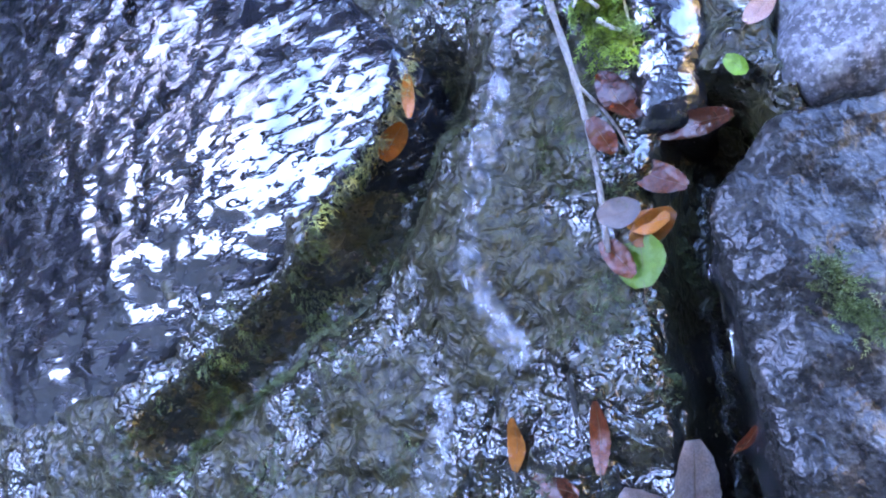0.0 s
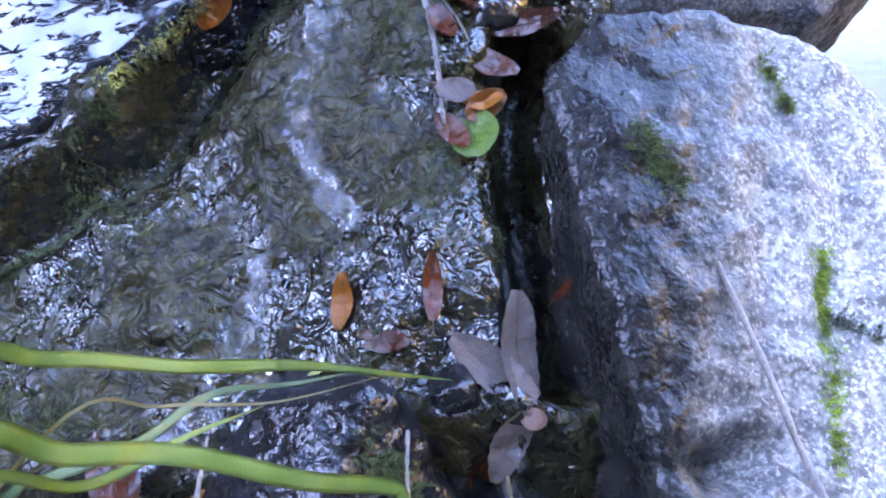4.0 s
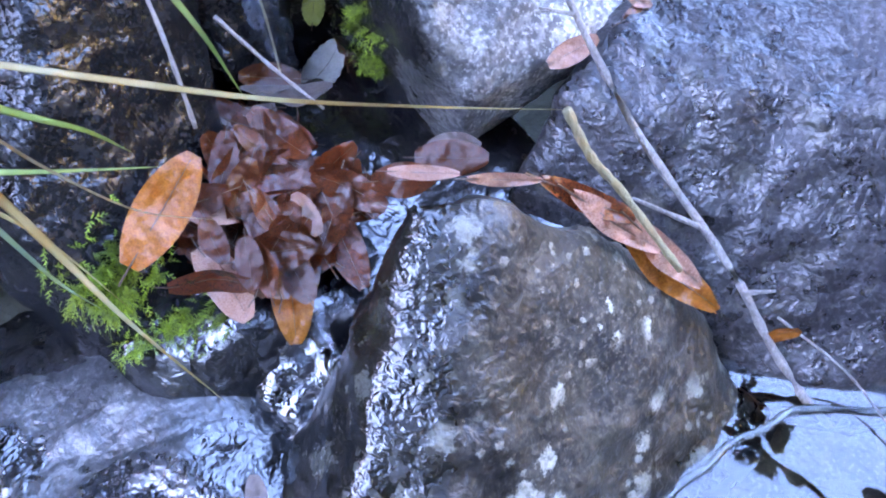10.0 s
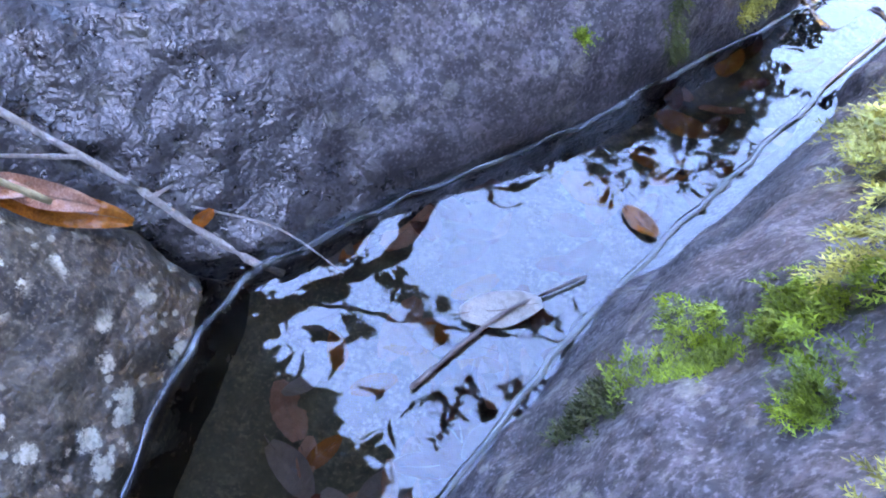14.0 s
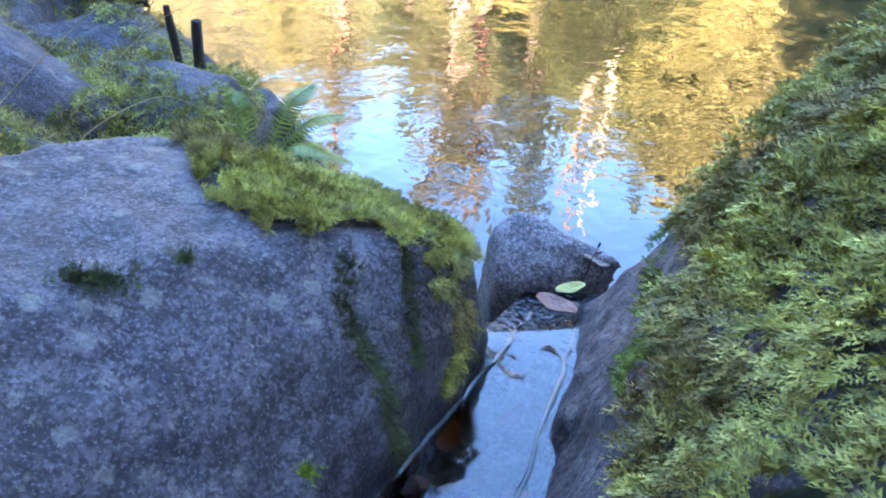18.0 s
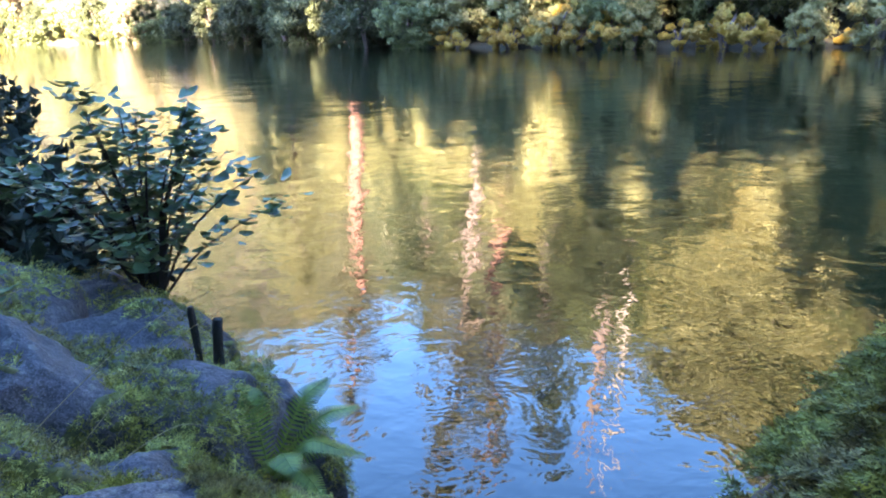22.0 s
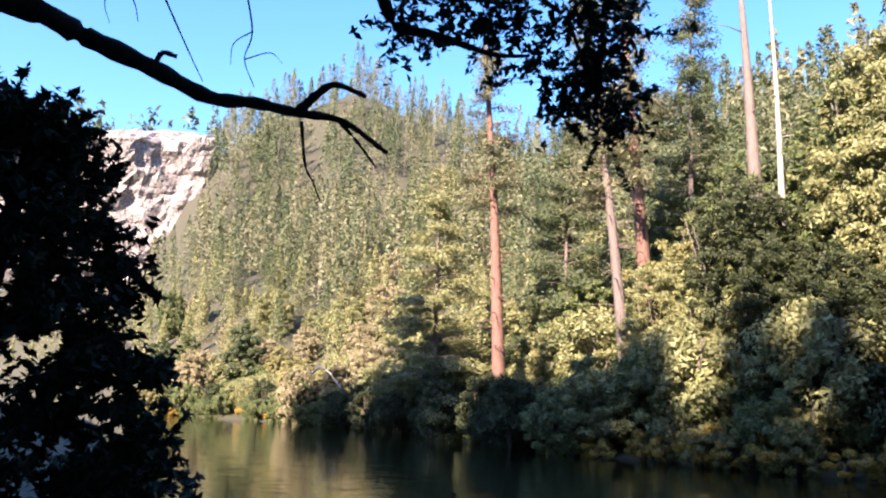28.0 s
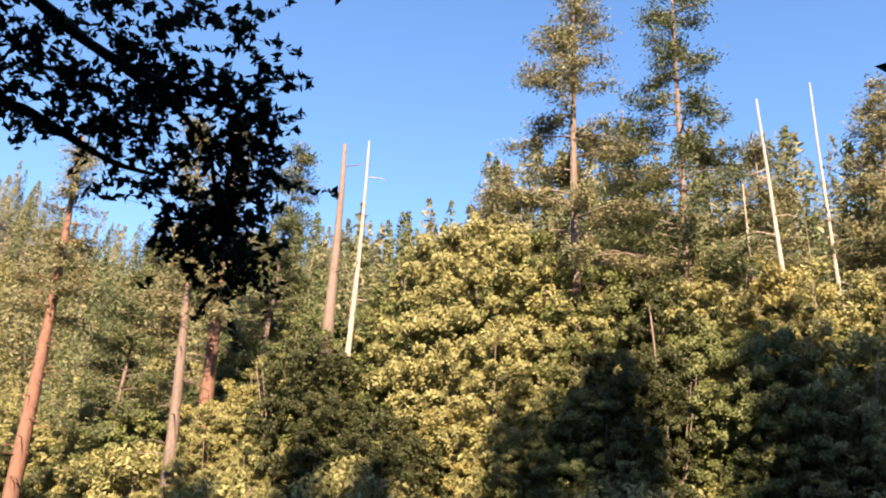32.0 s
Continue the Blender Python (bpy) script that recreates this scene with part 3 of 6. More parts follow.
# ---- far bank: bushes, trees, hillside ----
def cards(points, size, rng, droop=0.0, shape=1.6, facing=None, single=False, loose=0.5):
    """Leaf cards: at each point a folded leaf of about that size, turned at random or about its facing. Vertices and faces."""
    k = len(points)
    unit = lambda a: a / (np.linalg.norm(a, axis=1)[:, None] + 1e-9)
    a = rng.normal(size=(k, 3))
    a[:, 2] = a[:, 2] * 0.7 - droop
    c = unit((facing if facing is not None else 0) + rng.normal(size=(k, 3)) * (loose if facing is not None else 1))
    b = unit(np.cross(c, a))
    a = unit(np.cross(b, c))
    s = size * rng.uniform(0.6, 1.3, (k, 1))
    tip, side = a * s * shape / 2, b * s / 2
    if single:
        v = np.stack([points - tip - side * 0.6, points - tip * 0.2 + side, points + tip], 1).reshape(-1, 3)
        return v, np.arange(k * 3).reshape(-1, 3)
    v = np.stack([points - tip, points + side + c * s * 0.12, points + tip, points - side + c * s * 0.12], 1).reshape(-1, 3)
    i = np.arange(k)[:, None] * 4
    return v, np.concatenate([i + [0, 1, 2], i + [0, 2, 3]])


def clump_points(rng, count, clumps, radius, height, clump):
    """Points on the outsides of many clumps that fill a crown of that radius and height, and the way each one faces."""
    out, ways = [], []
    for _ in range(clumps):
        while True:
            p = rng.uniform(-1, 1, 3)
            if 0.35 < np.linalg.norm(p) < 1:
                break
        c = p * (radius, radius, height / 2) + (0, 0, height / 2)
        d = rng.normal(size=(count // clumps, 3))
        d /= np.linalg.norm(d, axis=1)[:, None]
        out.append(c + d * rng.uniform(0.05, 1, (len(d), 1)) ** 0.5 * clump * rng.uniform(0.5, 1.4) * (1, 1, 0.7))
        ways.append(d + (0, 0, 0.35) + p * 0.4)
    return np.concatenate(out), np.concatenate(ways)


def tube(bm, points, radii, sides=7):
    """A tapered tube along points."""
    rings = []
    for i, p in enumerate(points):
        d = (Vector(points[min(i + 1, len(points) - 1)]) - Vector(points[max(i - 1, 0)])).normalized()
        u = d.orthogonal().normalized()
        w = d.cross(u)
        rings.append([bm.verts.new(Vector(p) + (u * math.cos(t) + w * math.sin(t)) * radii[i]) for t in np.linspace(0, 2 * math.pi, sides, endpoint=False)])
    for a, b in zip(rings, rings[1:]):
        for k in range(sides):
            try:
                bm.faces.new((a[k], a[(k + 1) % sides], b[(k + 1) % sides], b[k]))
            except ValueError:
                pass
    bm.faces.new(rings[0][::-1])
    bm.faces.new(rings[-1])


def bush(seed, material, radius, height, count, label, leaf=0.3, clumps=0, clump=0.2):
    rng = np.random.default_rng(seed)
    top = empty("bush")
    tagged(top, label, "bush", "bushes of the far bank")
    bm = bmesh.new()
    for _ in range(6):
        e = Vector((rng.uniform(-0.6, 0.6) * radius, rng.uniform(-0.6, 0.6) * radius, height * rng.uniform(0.5, 0.9)))
        tube(bm, [(0, 0, -0.3), e * 0.4 + Vector((0, 0, 0.3)), e], [0.09, 0.06, 0.02], 5)
    part("stem", bm, BARK_GREY, top)
    pts, ways = clump_points(rng, count, clumps or max(16, int(radius * height * 8)), radius * 0.85, height, radius * clump)
    v, f = cards(pts, leaf, rng, facing=ways, single=True, loose=1.4)
    link_mesh("crown", v, f, material, top)
    return top


def conifer(seed, height, material, bark_mat, crown_from, spread, label, lean=(0, 0), count=2600, leaf=0.14, ragged=0.5, girth=0.011, dead=14):
    rng = np.random.default_rng(seed)
    top = empty("conifer")
    tagged(top, label, "conifer", "tall trees of the far bank")
    spine = [Vector((lean[0] * t * height + 0.12 * math.sin(t * 5 + seed), lean[1] * t * height, t * height)) for t in np.linspace(0, 1, 9)]
    bm = bmesh.new()
    tube(bm, [spine[0] - Vector((0, 0, 4))] + spine, [height * girth * 1.15] + [height * girth * (1 - 0.8 * t) for t in np.linspace(0, 1, 9)], 9)
    part("trunk", bm, bark_mat, top)
    pts, ways, limbs = [], [], bmesh.new()
    at = lambda t: spine[min(int(t * 8), 7)].lerp(spine[min(int(t * 8) + 1, 8)], t * 8 - min(int(t * 8), 7))
    z = crown_from
    while z < 0.985:
        for _ in range(rng.integers(2, 5)):
            if rng.random() < ragged * 0.45:
                continue
            turn = rng.uniform(0, 2 * math.pi)
            reach = spread * (1 - (z - crown_from) / (1 - crown_from)) ** 0.7 * rng.uniform(0.55, 1.1) + 0.5
            p0 = at(z)
            end = p0 + Vector((math.cos(turn) * reach, math.sin(turn) * reach, reach * rng.uniform(-0.25, 0.25)))
            tube(limbs, [p0, p0.lerp(end, 0.5) + Vector((0, 0, 0.12 * reach)), end], [0.07, 0.05, 0.02], 4)
            for s in np.linspace(0.35, 1.05, max(3, int(reach * 2.6))):
                c = p0.lerp(end, s)
                pts.append(np.array(c) + rng.normal(size=(50, 3)) * (0.42, 0.42, 0.2))
                ways.append(np.tile((math.cos(turn) * 0.6, math.sin(turn) * 0.6, 0.9), (50, 1)))
        z += 0.022
    for _ in range(dead):
        t = rng.uniform(0.2, min(max(crown_from, 0.5), 0.93))
        turn, reach = rng.uniform(0, 2 * math.pi), rng.uniform(0.6, 2.2)
        p0 = at(t)
        end = p0 + Vector((math.cos(turn) * reach, math.sin(turn) * reach, rng.uniform(-0.5, 0.2)))
        stick = bmesh.new()
        tube(stick, [p0, p0.lerp(end, 0.6) + Vector((0, 0, 0.15)), end], [0.05, 0.03, 0.012], 4)
        part("dead_limb", stick, bark_mat, top)
    if pts:
        part("branchwork", limbs, bark_mat, top)["kind"] = "stuff"
    if pts:
        v, f = cards(np.concatenate(pts), leaf, rng, 0.2, 2.4, np.concatenate(ways), True, 0.8)
        link_mesh("crown", v, f, material, top)
    return top


def polar(az, dist):
    x, y = dist * math.sin(radians(az)), dist * math.cos(radians(az))
    return x, y, float(ground_height([(x, y)])[0])


BUSHES = [bush(11, LEAF_OLIVE, 2.6, 4.6, 14000, "pale olive leafy bush on the far bank", 0.15), bush(12, LEAF_GREEN, 2.4, 4.2, 13000, "green leafy bush on the far bank", 0.15),
          bush(13, LEAF_YELLOW, 1.9, 3.0, 10000, "yellowing autumn bush on the far bank", 0.13), bush(14, LEAF_SHADED, 2.6, 5.0, 14000, "green bush at the water, its leaf colour darkened for shade", 0.15), bush(15, LEAF_GOLD, 1.2, 1.7, 5000, "small golden shrub at the water's edge", 0.13)]
CROWNS = [bush(16, LEAF_OLIVE, 3.6, 7.5, 36000, "rounded olive-leaved tree on the slope behind the bank", 0.17, 260, 0.11), bush(17, LEAF_GREEN, 3.3, 8.0, 36000, "rounded green tree on the slope behind the bank", 0.17, 260, 0.11),
          bush(18, LEAF_YELLOW, 2.8, 5.5, 26000, "yellowing rounded tree on the slope behind the bank", 0.16, 200, 0.11), bush(19, LEAF_DRY, 3.4, 7.0, 32000, "pale dry-leaved tree on the slope behind the bank", 0.15, 260, 0.1), bush(20, NEEDLE, 3.0, 7.5, 32000, "dark evergreen tree on the slope behind the bank", 0.16, 240, 0.11)]
TALL = [bush(21, LEAF_OLIVE, 4.4, 13.5, 62000, "tall olive-leaved tree on the slope behind the bank", 0.13, 420, 0.1), bush(22, LEAF_GREEN, 4.0, 14.5, 62000, "tall green leafy tree on the slope behind the bank", 0.13, 420, 0.1), bush(23, LEAF_YELLOW, 3.8, 12.0, 54000, "tall yellowing tree on the slope behind the bank", 0.13, 360, 0.1), bush(24, LEAF_SHADED, 4.2, 13.5, 56000, "tall tree on the slope behind the bank, its leaf colour darkened for shade", 0.13, 400, 0.1)]
for c in CROWNS + TALL:
    c.name = "slope_tree"
    tagged(c, c["label"], "tree", "leafy trees of the slope")
for b in BUSHES + CROWNS + TALL:
    b.location = (30, 90, -60)
rng = np.random.default_rng(5)
bank_runs = []
for a, b in zip(FAR_SHORE[1:7], FAR_SHORE[2:8]):
    d = b - a
    out = np.array([-d[1], d[0]]) / np.hypot(*d) * -1
    for s in np.arange(0, np.hypot(*d), 2.6):
        bank_runs.append((a + d / np.hypot(*d) * s, out))
for p, out in bank_runs:
    for back, kinds in ((-0.7, (3, 1, 4, 1, 3)), (1.0, (1, 4, 2, 0, 3)), (3.0, (0, 1, 3, 0)), (6.5, (0, 1, 2, 0))):
        if back > 2 and rng.random() < 0.15:
            continue
        # low bushes here all get the darkened leaves, shade put into colour
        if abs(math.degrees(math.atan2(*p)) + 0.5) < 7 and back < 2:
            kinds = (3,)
        elif math.degrees(math.atan2(*p)) > 7 and back < 2:
            kinds = (4, 4, 2, 1)
        q = p + out * (back + rng.uniform(-0.8, 0.8)) + rng.uniform(-1, 1, 2)
        s = rng.uniform(0.75, 1.35) * (0.75 if back < 2 else 1.1)
        z = float(ground_height([q])[0])
        c = copy_thing(BUSHES[rng.choice(kinds)], Matrix.Translation((q[0], q[1], max(z, 0.05) - 0.3)) @ pose(0, 0, 0, 0, 0, rng.uniform(0, 360)))
        c.scale = (s, s, s * rng.uniform(0.85, 1.25))

def to_shore(az):
    """How far off the far shore lies on a compass bearing."""
    return next(d for d in np.arange(25, 120, 0.4) if shore_distance(FAR_SHORE, np.array([(d * math.sin(radians(az)), d * math.cos(radians(az)))]))[0] < -0.2)


for az, size in ((8.2, 0.8), (11.6, 1.0), (15.6, 1.3), (17.2, 0.9), (19.8, 1.2), (24.0, 0.8), (27.0, 1.2), (28.6, 0.9)):
    dist = to_shore(az)
    c = copy_thing(BUSHES[4], Matrix.Translation((*polar(az, dist - 1.2)[:2], 0.0)) @ pose(0, 0, 0, 0, 0, az * 40))
    c.scale = (size, size, size)

TREES = [(1.6, 61, 33, NEEDLE_PALE, BARK_RED, 0.55, 2.6, (-0.075, 0), 0.019, "tall red-barked conifer with sparse dead limbs"),
         (10.6, 52, 30, NEEDLE_PALE, BARK_GREY, 0.5, 2.4, (-0.1, 0), 0.015, "leaning conifer with a bare lower trunk"),
         (12.0, 56, 31, NEEDLE_PALE, BARK_RED, 0.55, 2.8, (-0.06, 0), 0.02, "tall conifer with a bare pinkish trunk"),
         (38.2, 46, 40, NEEDLE_PALE, BARK_GREY, 0.42, 6.0, (-0.01, 0), 0.011, "tall old conifer with a grey trunk"),
         (46.5, 50, 42, NEEDLE, BARK_GREY, 0.28, 6.4, (0, 0), 0.009, "dense dark green conifer"),
         (42.0, 58, 30, NEEDLE, BARK_GREY, 0.2, 4.5, (0, 0), 0.008, "dark green conifer between the tall trees"), (52.0, 56, 27, NEEDLE_PALE, BARK_GREY, 0.2, 4.0, (0, 0), 0.008, "pale green conifer between the dead trunks"),
         (60.5, 54, 31, NEEDLE_PALE, BARK_GREY, 0.45, 4.0, (0, 0), 0.008, "ragged conifer with a thin crown"), (32.0, 60, 26, NEEDLE_PALE, BARK_GREY, 0.15, 4.0, (0, 0), 0.009, "pale broad conifer on the slope"),
         (-3.6, 68, 25, LEAF_OLIVE, BARK_GREY, 0.12, 5.5, (0, 0), 0.011, "broad yellow-green conifer beside the red trunk"),
         (6.0, 66, 24, NEEDLE, BARK_GREY, 0.1, 4.5, (0, 0), 0.009, "dark green conifer behind the leaning trunks"), (15.0, 66, 30, NEEDLE, BARK_GREY, 0.15, 4.5, (0, 0), 0.009, "dark pointed conifer on the slope")]
for i, (az, dist, height, mat, bk, low, spread, lean, girth, label) in enumerate(TREES):
    t = conifer(30 + i, height, mat, bk, low, spread, label, lean, girth=girth, dead=34 if i < 4 else 14)
    t.location = polar(az, dist)
SNAGS = [(20.0, 52, 27, (-0.05, 0), 0.024, BARK_GREY, "broken-topped grey dead trunk"), (21.2, 54, 27.5, (-0.02, 0), 0.011, SNAG_WOOD, "slender bleached dead trunk"),
         (53.2, 48, 29, (-0.03, 0), 0.010, SNAG_WOOD, "bleached dead trunk above the bushes"), (56.2, 52, 31, (0.02, 0), 0.007, SNAG_WOOD, "thin grey dead trunk"), (51.2, 48, 23, (-0.02, 0), 0.007, SNAG_WOOD, "short bleached dead trunk")]
for i, (az, dist, height, lean, girth, mat, label) in enumerate(SNAGS):
    t = conifer(60 + i, height, NEEDLE, mat, 1.1, 1, label, lean, girth=girth, dead=9)
    t.name = "snag"
    tagged(t, label, "dead tree")
    t.location = polar(az, dist)


for az in np.arange(-23, 68, 2.6):
    for row in (3.5, 8.0) if az > 13 else ():
        a = az + rng.uniform(-0.8, 0.8)
        # bearings where shade is painted in with mostly darkened trees
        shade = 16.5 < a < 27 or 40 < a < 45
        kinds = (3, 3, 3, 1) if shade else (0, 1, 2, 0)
        x, y, z = polar(a, to_shore(a) + row + rng.uniform(0, 3))
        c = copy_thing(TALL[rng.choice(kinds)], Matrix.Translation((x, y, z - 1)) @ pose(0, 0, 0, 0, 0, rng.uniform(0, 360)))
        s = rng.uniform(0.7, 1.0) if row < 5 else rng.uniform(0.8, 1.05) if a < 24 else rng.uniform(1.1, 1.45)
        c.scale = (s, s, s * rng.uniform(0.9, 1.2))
    for back, kinds in ((9, (0, 1, 2, 4) if az < 12 else (0, 1, 4, 1, 0)), (16, (0, 1, 0, 2, 4)), (24, (0, 1, 0, 4)), (33, (0, 1))):
        if rng.random() < 0.12:
            continue
        a = az + rng.uniform(-1, 1)
        x, y, z = polar(a, (47 if a > 12 else 60 if a > -4 else 78 if a > -14 else 98) + back * (0.8 if a > -6 else 1.9) + rng.uniform(-3, 3))
        s = rng.uniform(0.75, 1.3) * (1.25 if a > 14 and back < 20 else 1)
        c = copy_thing(CROWNS[3 if a < -4 and rng.random() < 0.6 else rng.choice(kinds)], Matrix.Translation((x, y, z - 0.5)) @ pose(0, 0, 0, 0, 0, rng.uniform(0, 360)))
        c.scale = (s, s, s * rng.uniform(0.9, 1.3))


def forest(name, spots, heights, material, label, seed, leaf=0.8, per=100):
    """A wood too far off to count: conifers of drooping sprays on thin trunks, in one mesh."""
    rng = np.random.default_rng(seed)
    pts, ways, tv, tf = [], [], [], []
    for (x, y, z), h in zip(spots, heights):
        t = rng.uniform(0.03, 1, per) ** 0.9
        a = rng.uniform(0, 2 * math.pi, per)
        r = (1.03 - t) * h * 0.22 * rng.uniform(0.4, 1.15, per)
        pts.append(np.stack([x + r * np.cos(a), y + r * np.sin(a), z + t * h], 1))
        ways.append(np.stack([np.cos(a), np.sin(a), 0.7 + 0 * a], 1))
        k = len(tv)
        w = h * 0.006 * (rng.random() < 0.3)
        tv += [(x - w, y, z - 2), (x + w, y, z - 2), (x, y + w, z - 2), (x, y, z + h)]
        tf += [(k, k + 1, k + 3), (k + 1, k + 2, k + 3), (k + 2, k, k + 3)]
    v, f = cards(np.concatenate(pts), leaf, rng, 0.45, 2.0, np.concatenate(ways), True, 0.7)
    ob = link_mesh(name, v, f, material)
    link_mesh("trunks", tv, tf, BARK_GREY, ob)
    return tagged(ob, label, "forest", kind="stuff")


rng = np.random.default_rng(8)
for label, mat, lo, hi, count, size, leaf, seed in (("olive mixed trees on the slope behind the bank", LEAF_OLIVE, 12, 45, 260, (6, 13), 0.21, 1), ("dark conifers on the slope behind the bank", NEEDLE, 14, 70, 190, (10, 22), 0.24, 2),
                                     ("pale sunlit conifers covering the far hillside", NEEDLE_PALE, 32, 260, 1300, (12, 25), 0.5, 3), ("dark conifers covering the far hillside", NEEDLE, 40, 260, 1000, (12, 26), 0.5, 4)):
    spots, hs = [], []
    while len(spots) < count:
        az, r = radians(rng.uniform(-40, 75)), rng.uniform(30, 420)
        xy = np.array([r * math.sin(az), r * math.cos(az)])
        d = -shore_distance(FAR_SHORE, xy[None])[0]
        if lo < d < hi and not (math.degrees(az) < -21.3 and r > 215):
            spots.append((*xy, float(ground_height([xy])[0])))
            hs.append(rng.uniform(*size) * (1.3 if math.degrees(az) > 28 and d < 80 else 1))
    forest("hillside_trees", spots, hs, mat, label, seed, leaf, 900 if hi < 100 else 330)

# added trees out of view, as tall as their shadows on the far bank need
spots, hs = [], []
while len(spots) < 150:
    y = rng.uniform(-90, -52)
    x = rng.uniform(-36, 86) - 0.487 * (66 - y)
    if x > 8:
        continue
    z = float(ground_height([(x, y)])[0])
    reach = np.arange(60, 260, 3.0)
    over = shore_distance(FAR_SHORE, np.stack([x - math.sin(SUN_AZ) * reach, y - math.cos(SUN_AZ) * reach], 1)) < -1
    h = rng.uniform(*next(r for edge, *r in ((21, -7, 10), (33, -1, 10), (38, -6, 6), (45, 5, 19), (50, -5, 6), (999, 5, 24)) if x + 0.487 * (66 - y) < edge)) + math.tan(SUN_EL) * float(reach[np.argmax(over)]) - z
    spots.append((x, y, z))
    hs.append(min(max(h, 9), 50))
forest("near_bank_trees", spots, hs, NEEDLE, "unseen conifers added behind the spring to cast shade on both banks", 9, 1.6, 170)


def sky_place(az, el, r):
    a, e = radians(az), radians(el)
    return (r * math.sin(a) * math.cos(e), r * math.cos(a) * math.cos(e), 2 + r * math.sin(e))


PALE_CLIFF = rock_material("pale_cliff", (0.14, 0.118, 0.112), (0.29, 0.255, 0.243), wet=0.0, scale=0.012)
rock("cliff", [sky_place(a, e, r) for a, e in ((-36, 7), (-36, 16), (-30, 16.8), (-26, 17.9), (-20.8, 18.6), (-20.6, 15), (-22.5, 9), (-23, 6)) for r in (275, 330)], PALE_CLIFF, "pale sunlit granite cliff on the far mountain", voxel=1.5, rounding=1, lumps=3, grit=2, lump_size=30, category="cliff", kind="structure")
face = bpy.data.objects["cliff"].data
for v in face.vertices:
    q = v.co + noise.noise_vector(v.co * 0.05) * 6
    out = Vector((0.45, -0.85, 0.1)) * (2.6 * noise.ridged_multi_fractal(Vector((q.x, q.y, q.z * 0.5)) * 0.05, 0.8, 2.1, 5, 1.0, 2.0) + 0.8 * noise.cell(q * 0.12) - 3)
    v.co += out
face.polygons.foreach_set("use_smooth", [False] * len(face.polygons))
spots = [sky_place(a, 16.6 + 0.15 * (a + 33) + rng.uniform(-0.5, 0.3), 315) for a in rng.uniform(-33, -21, 40)]
forest("ridge_trees", spots, rng.uniform(7, 16, 40), NEEDLE, "thin conifers along the ridge above the cliff", 17, 1.6, 14)

# ---- leaves, grass, moss and twigs at the spring ----
from mathutils.bvhtree import BVHTree


def merged_tree(obs):
    vs, fs = [], []
    for o in obs:
        k = len(vs)
        vs += [o.matrix_world @ v.co for v in o.data.vertices]
        fs += [[k + i for i in p.vertices] for p in o.data.polygons]
    return BVHTree.FromPolygons(vs, fs)


SURFACE = merged_tree([o for o in ROCKS if o.name != "cliff"])


def dead_leaf_material(name, a, b, rough=0.25, sheen=0.25):
    n = Nodes(name)
    vein = n.noise(60, 4, 0.6, "object")
    color = n.mix(n.ramp(vein, (0.35, 0.0), (0.65, 1.0)), a, b)
    color = n.mix(1.0, color, n.ramp(n.random(), (0.0, 0.6), (1.0, 1.25)), "MULTIPLY")
    spots = n.ramp(n.noise(130, 3, 0.6, "object"), (0.62, 0.0), (0.68, 1.0))
    color = n.mix(n.math("MULTIPLY", spots, 0.6), color, tuple(c * 0.3 for c in a))
    return n.done(color, rough, n.bump(n.noise(42, 2, 0.5, "world"), 1.0, 0.009, n.bump(vein, 0.3, 0.0015)), Specular_IOR_Level=sheen)


LEAF_BROWN = dead_leaf_material("dead_leaf_brown", (0.026, 0.005, 0.003), (0.14, 0.025, 0.007), 0.07, 0.34)
LEAF_ORANGE = dead_leaf_material("dead_leaf_orange", (0.17, 0.038, 0.006), (0.3, 0.078, 0.012), 0.22)
LEAF_TAN = dead_leaf_material("dead_leaf_tan", (0.08, 0.056, 0.05), (0.16, 0.115, 0.1), 0.4)
LEAF_PINK = dead_leaf_material("dead_leaf_pink", (0.19, 0.068, 0.042), (0.32, 0.15, 0.105), 0.25)
LEAF_PALE = dead_leaf_material("dead_leaf_pale", (0.2, 0.175, 0.15), (0.33, 0.29, 0.25), 0.4)
LEAF_LIME = dead_leaf_material("fresh_leaf_green", (0.035, 0.11, 0.005), (0.1, 0.2, 0.018), 0.35)
LEAF_LEMON = dead_leaf_material("fresh_leaf_lemon", (0.32, 0.3, 0.06), (0.45, 0.42, 0.12), 0.35)
RIB = dead_leaf_material("leaf_rib", (0.06, 0.03, 0.018), (0.1, 0.05, 0.03), 0.4)
LEAF_SHAPES = {}


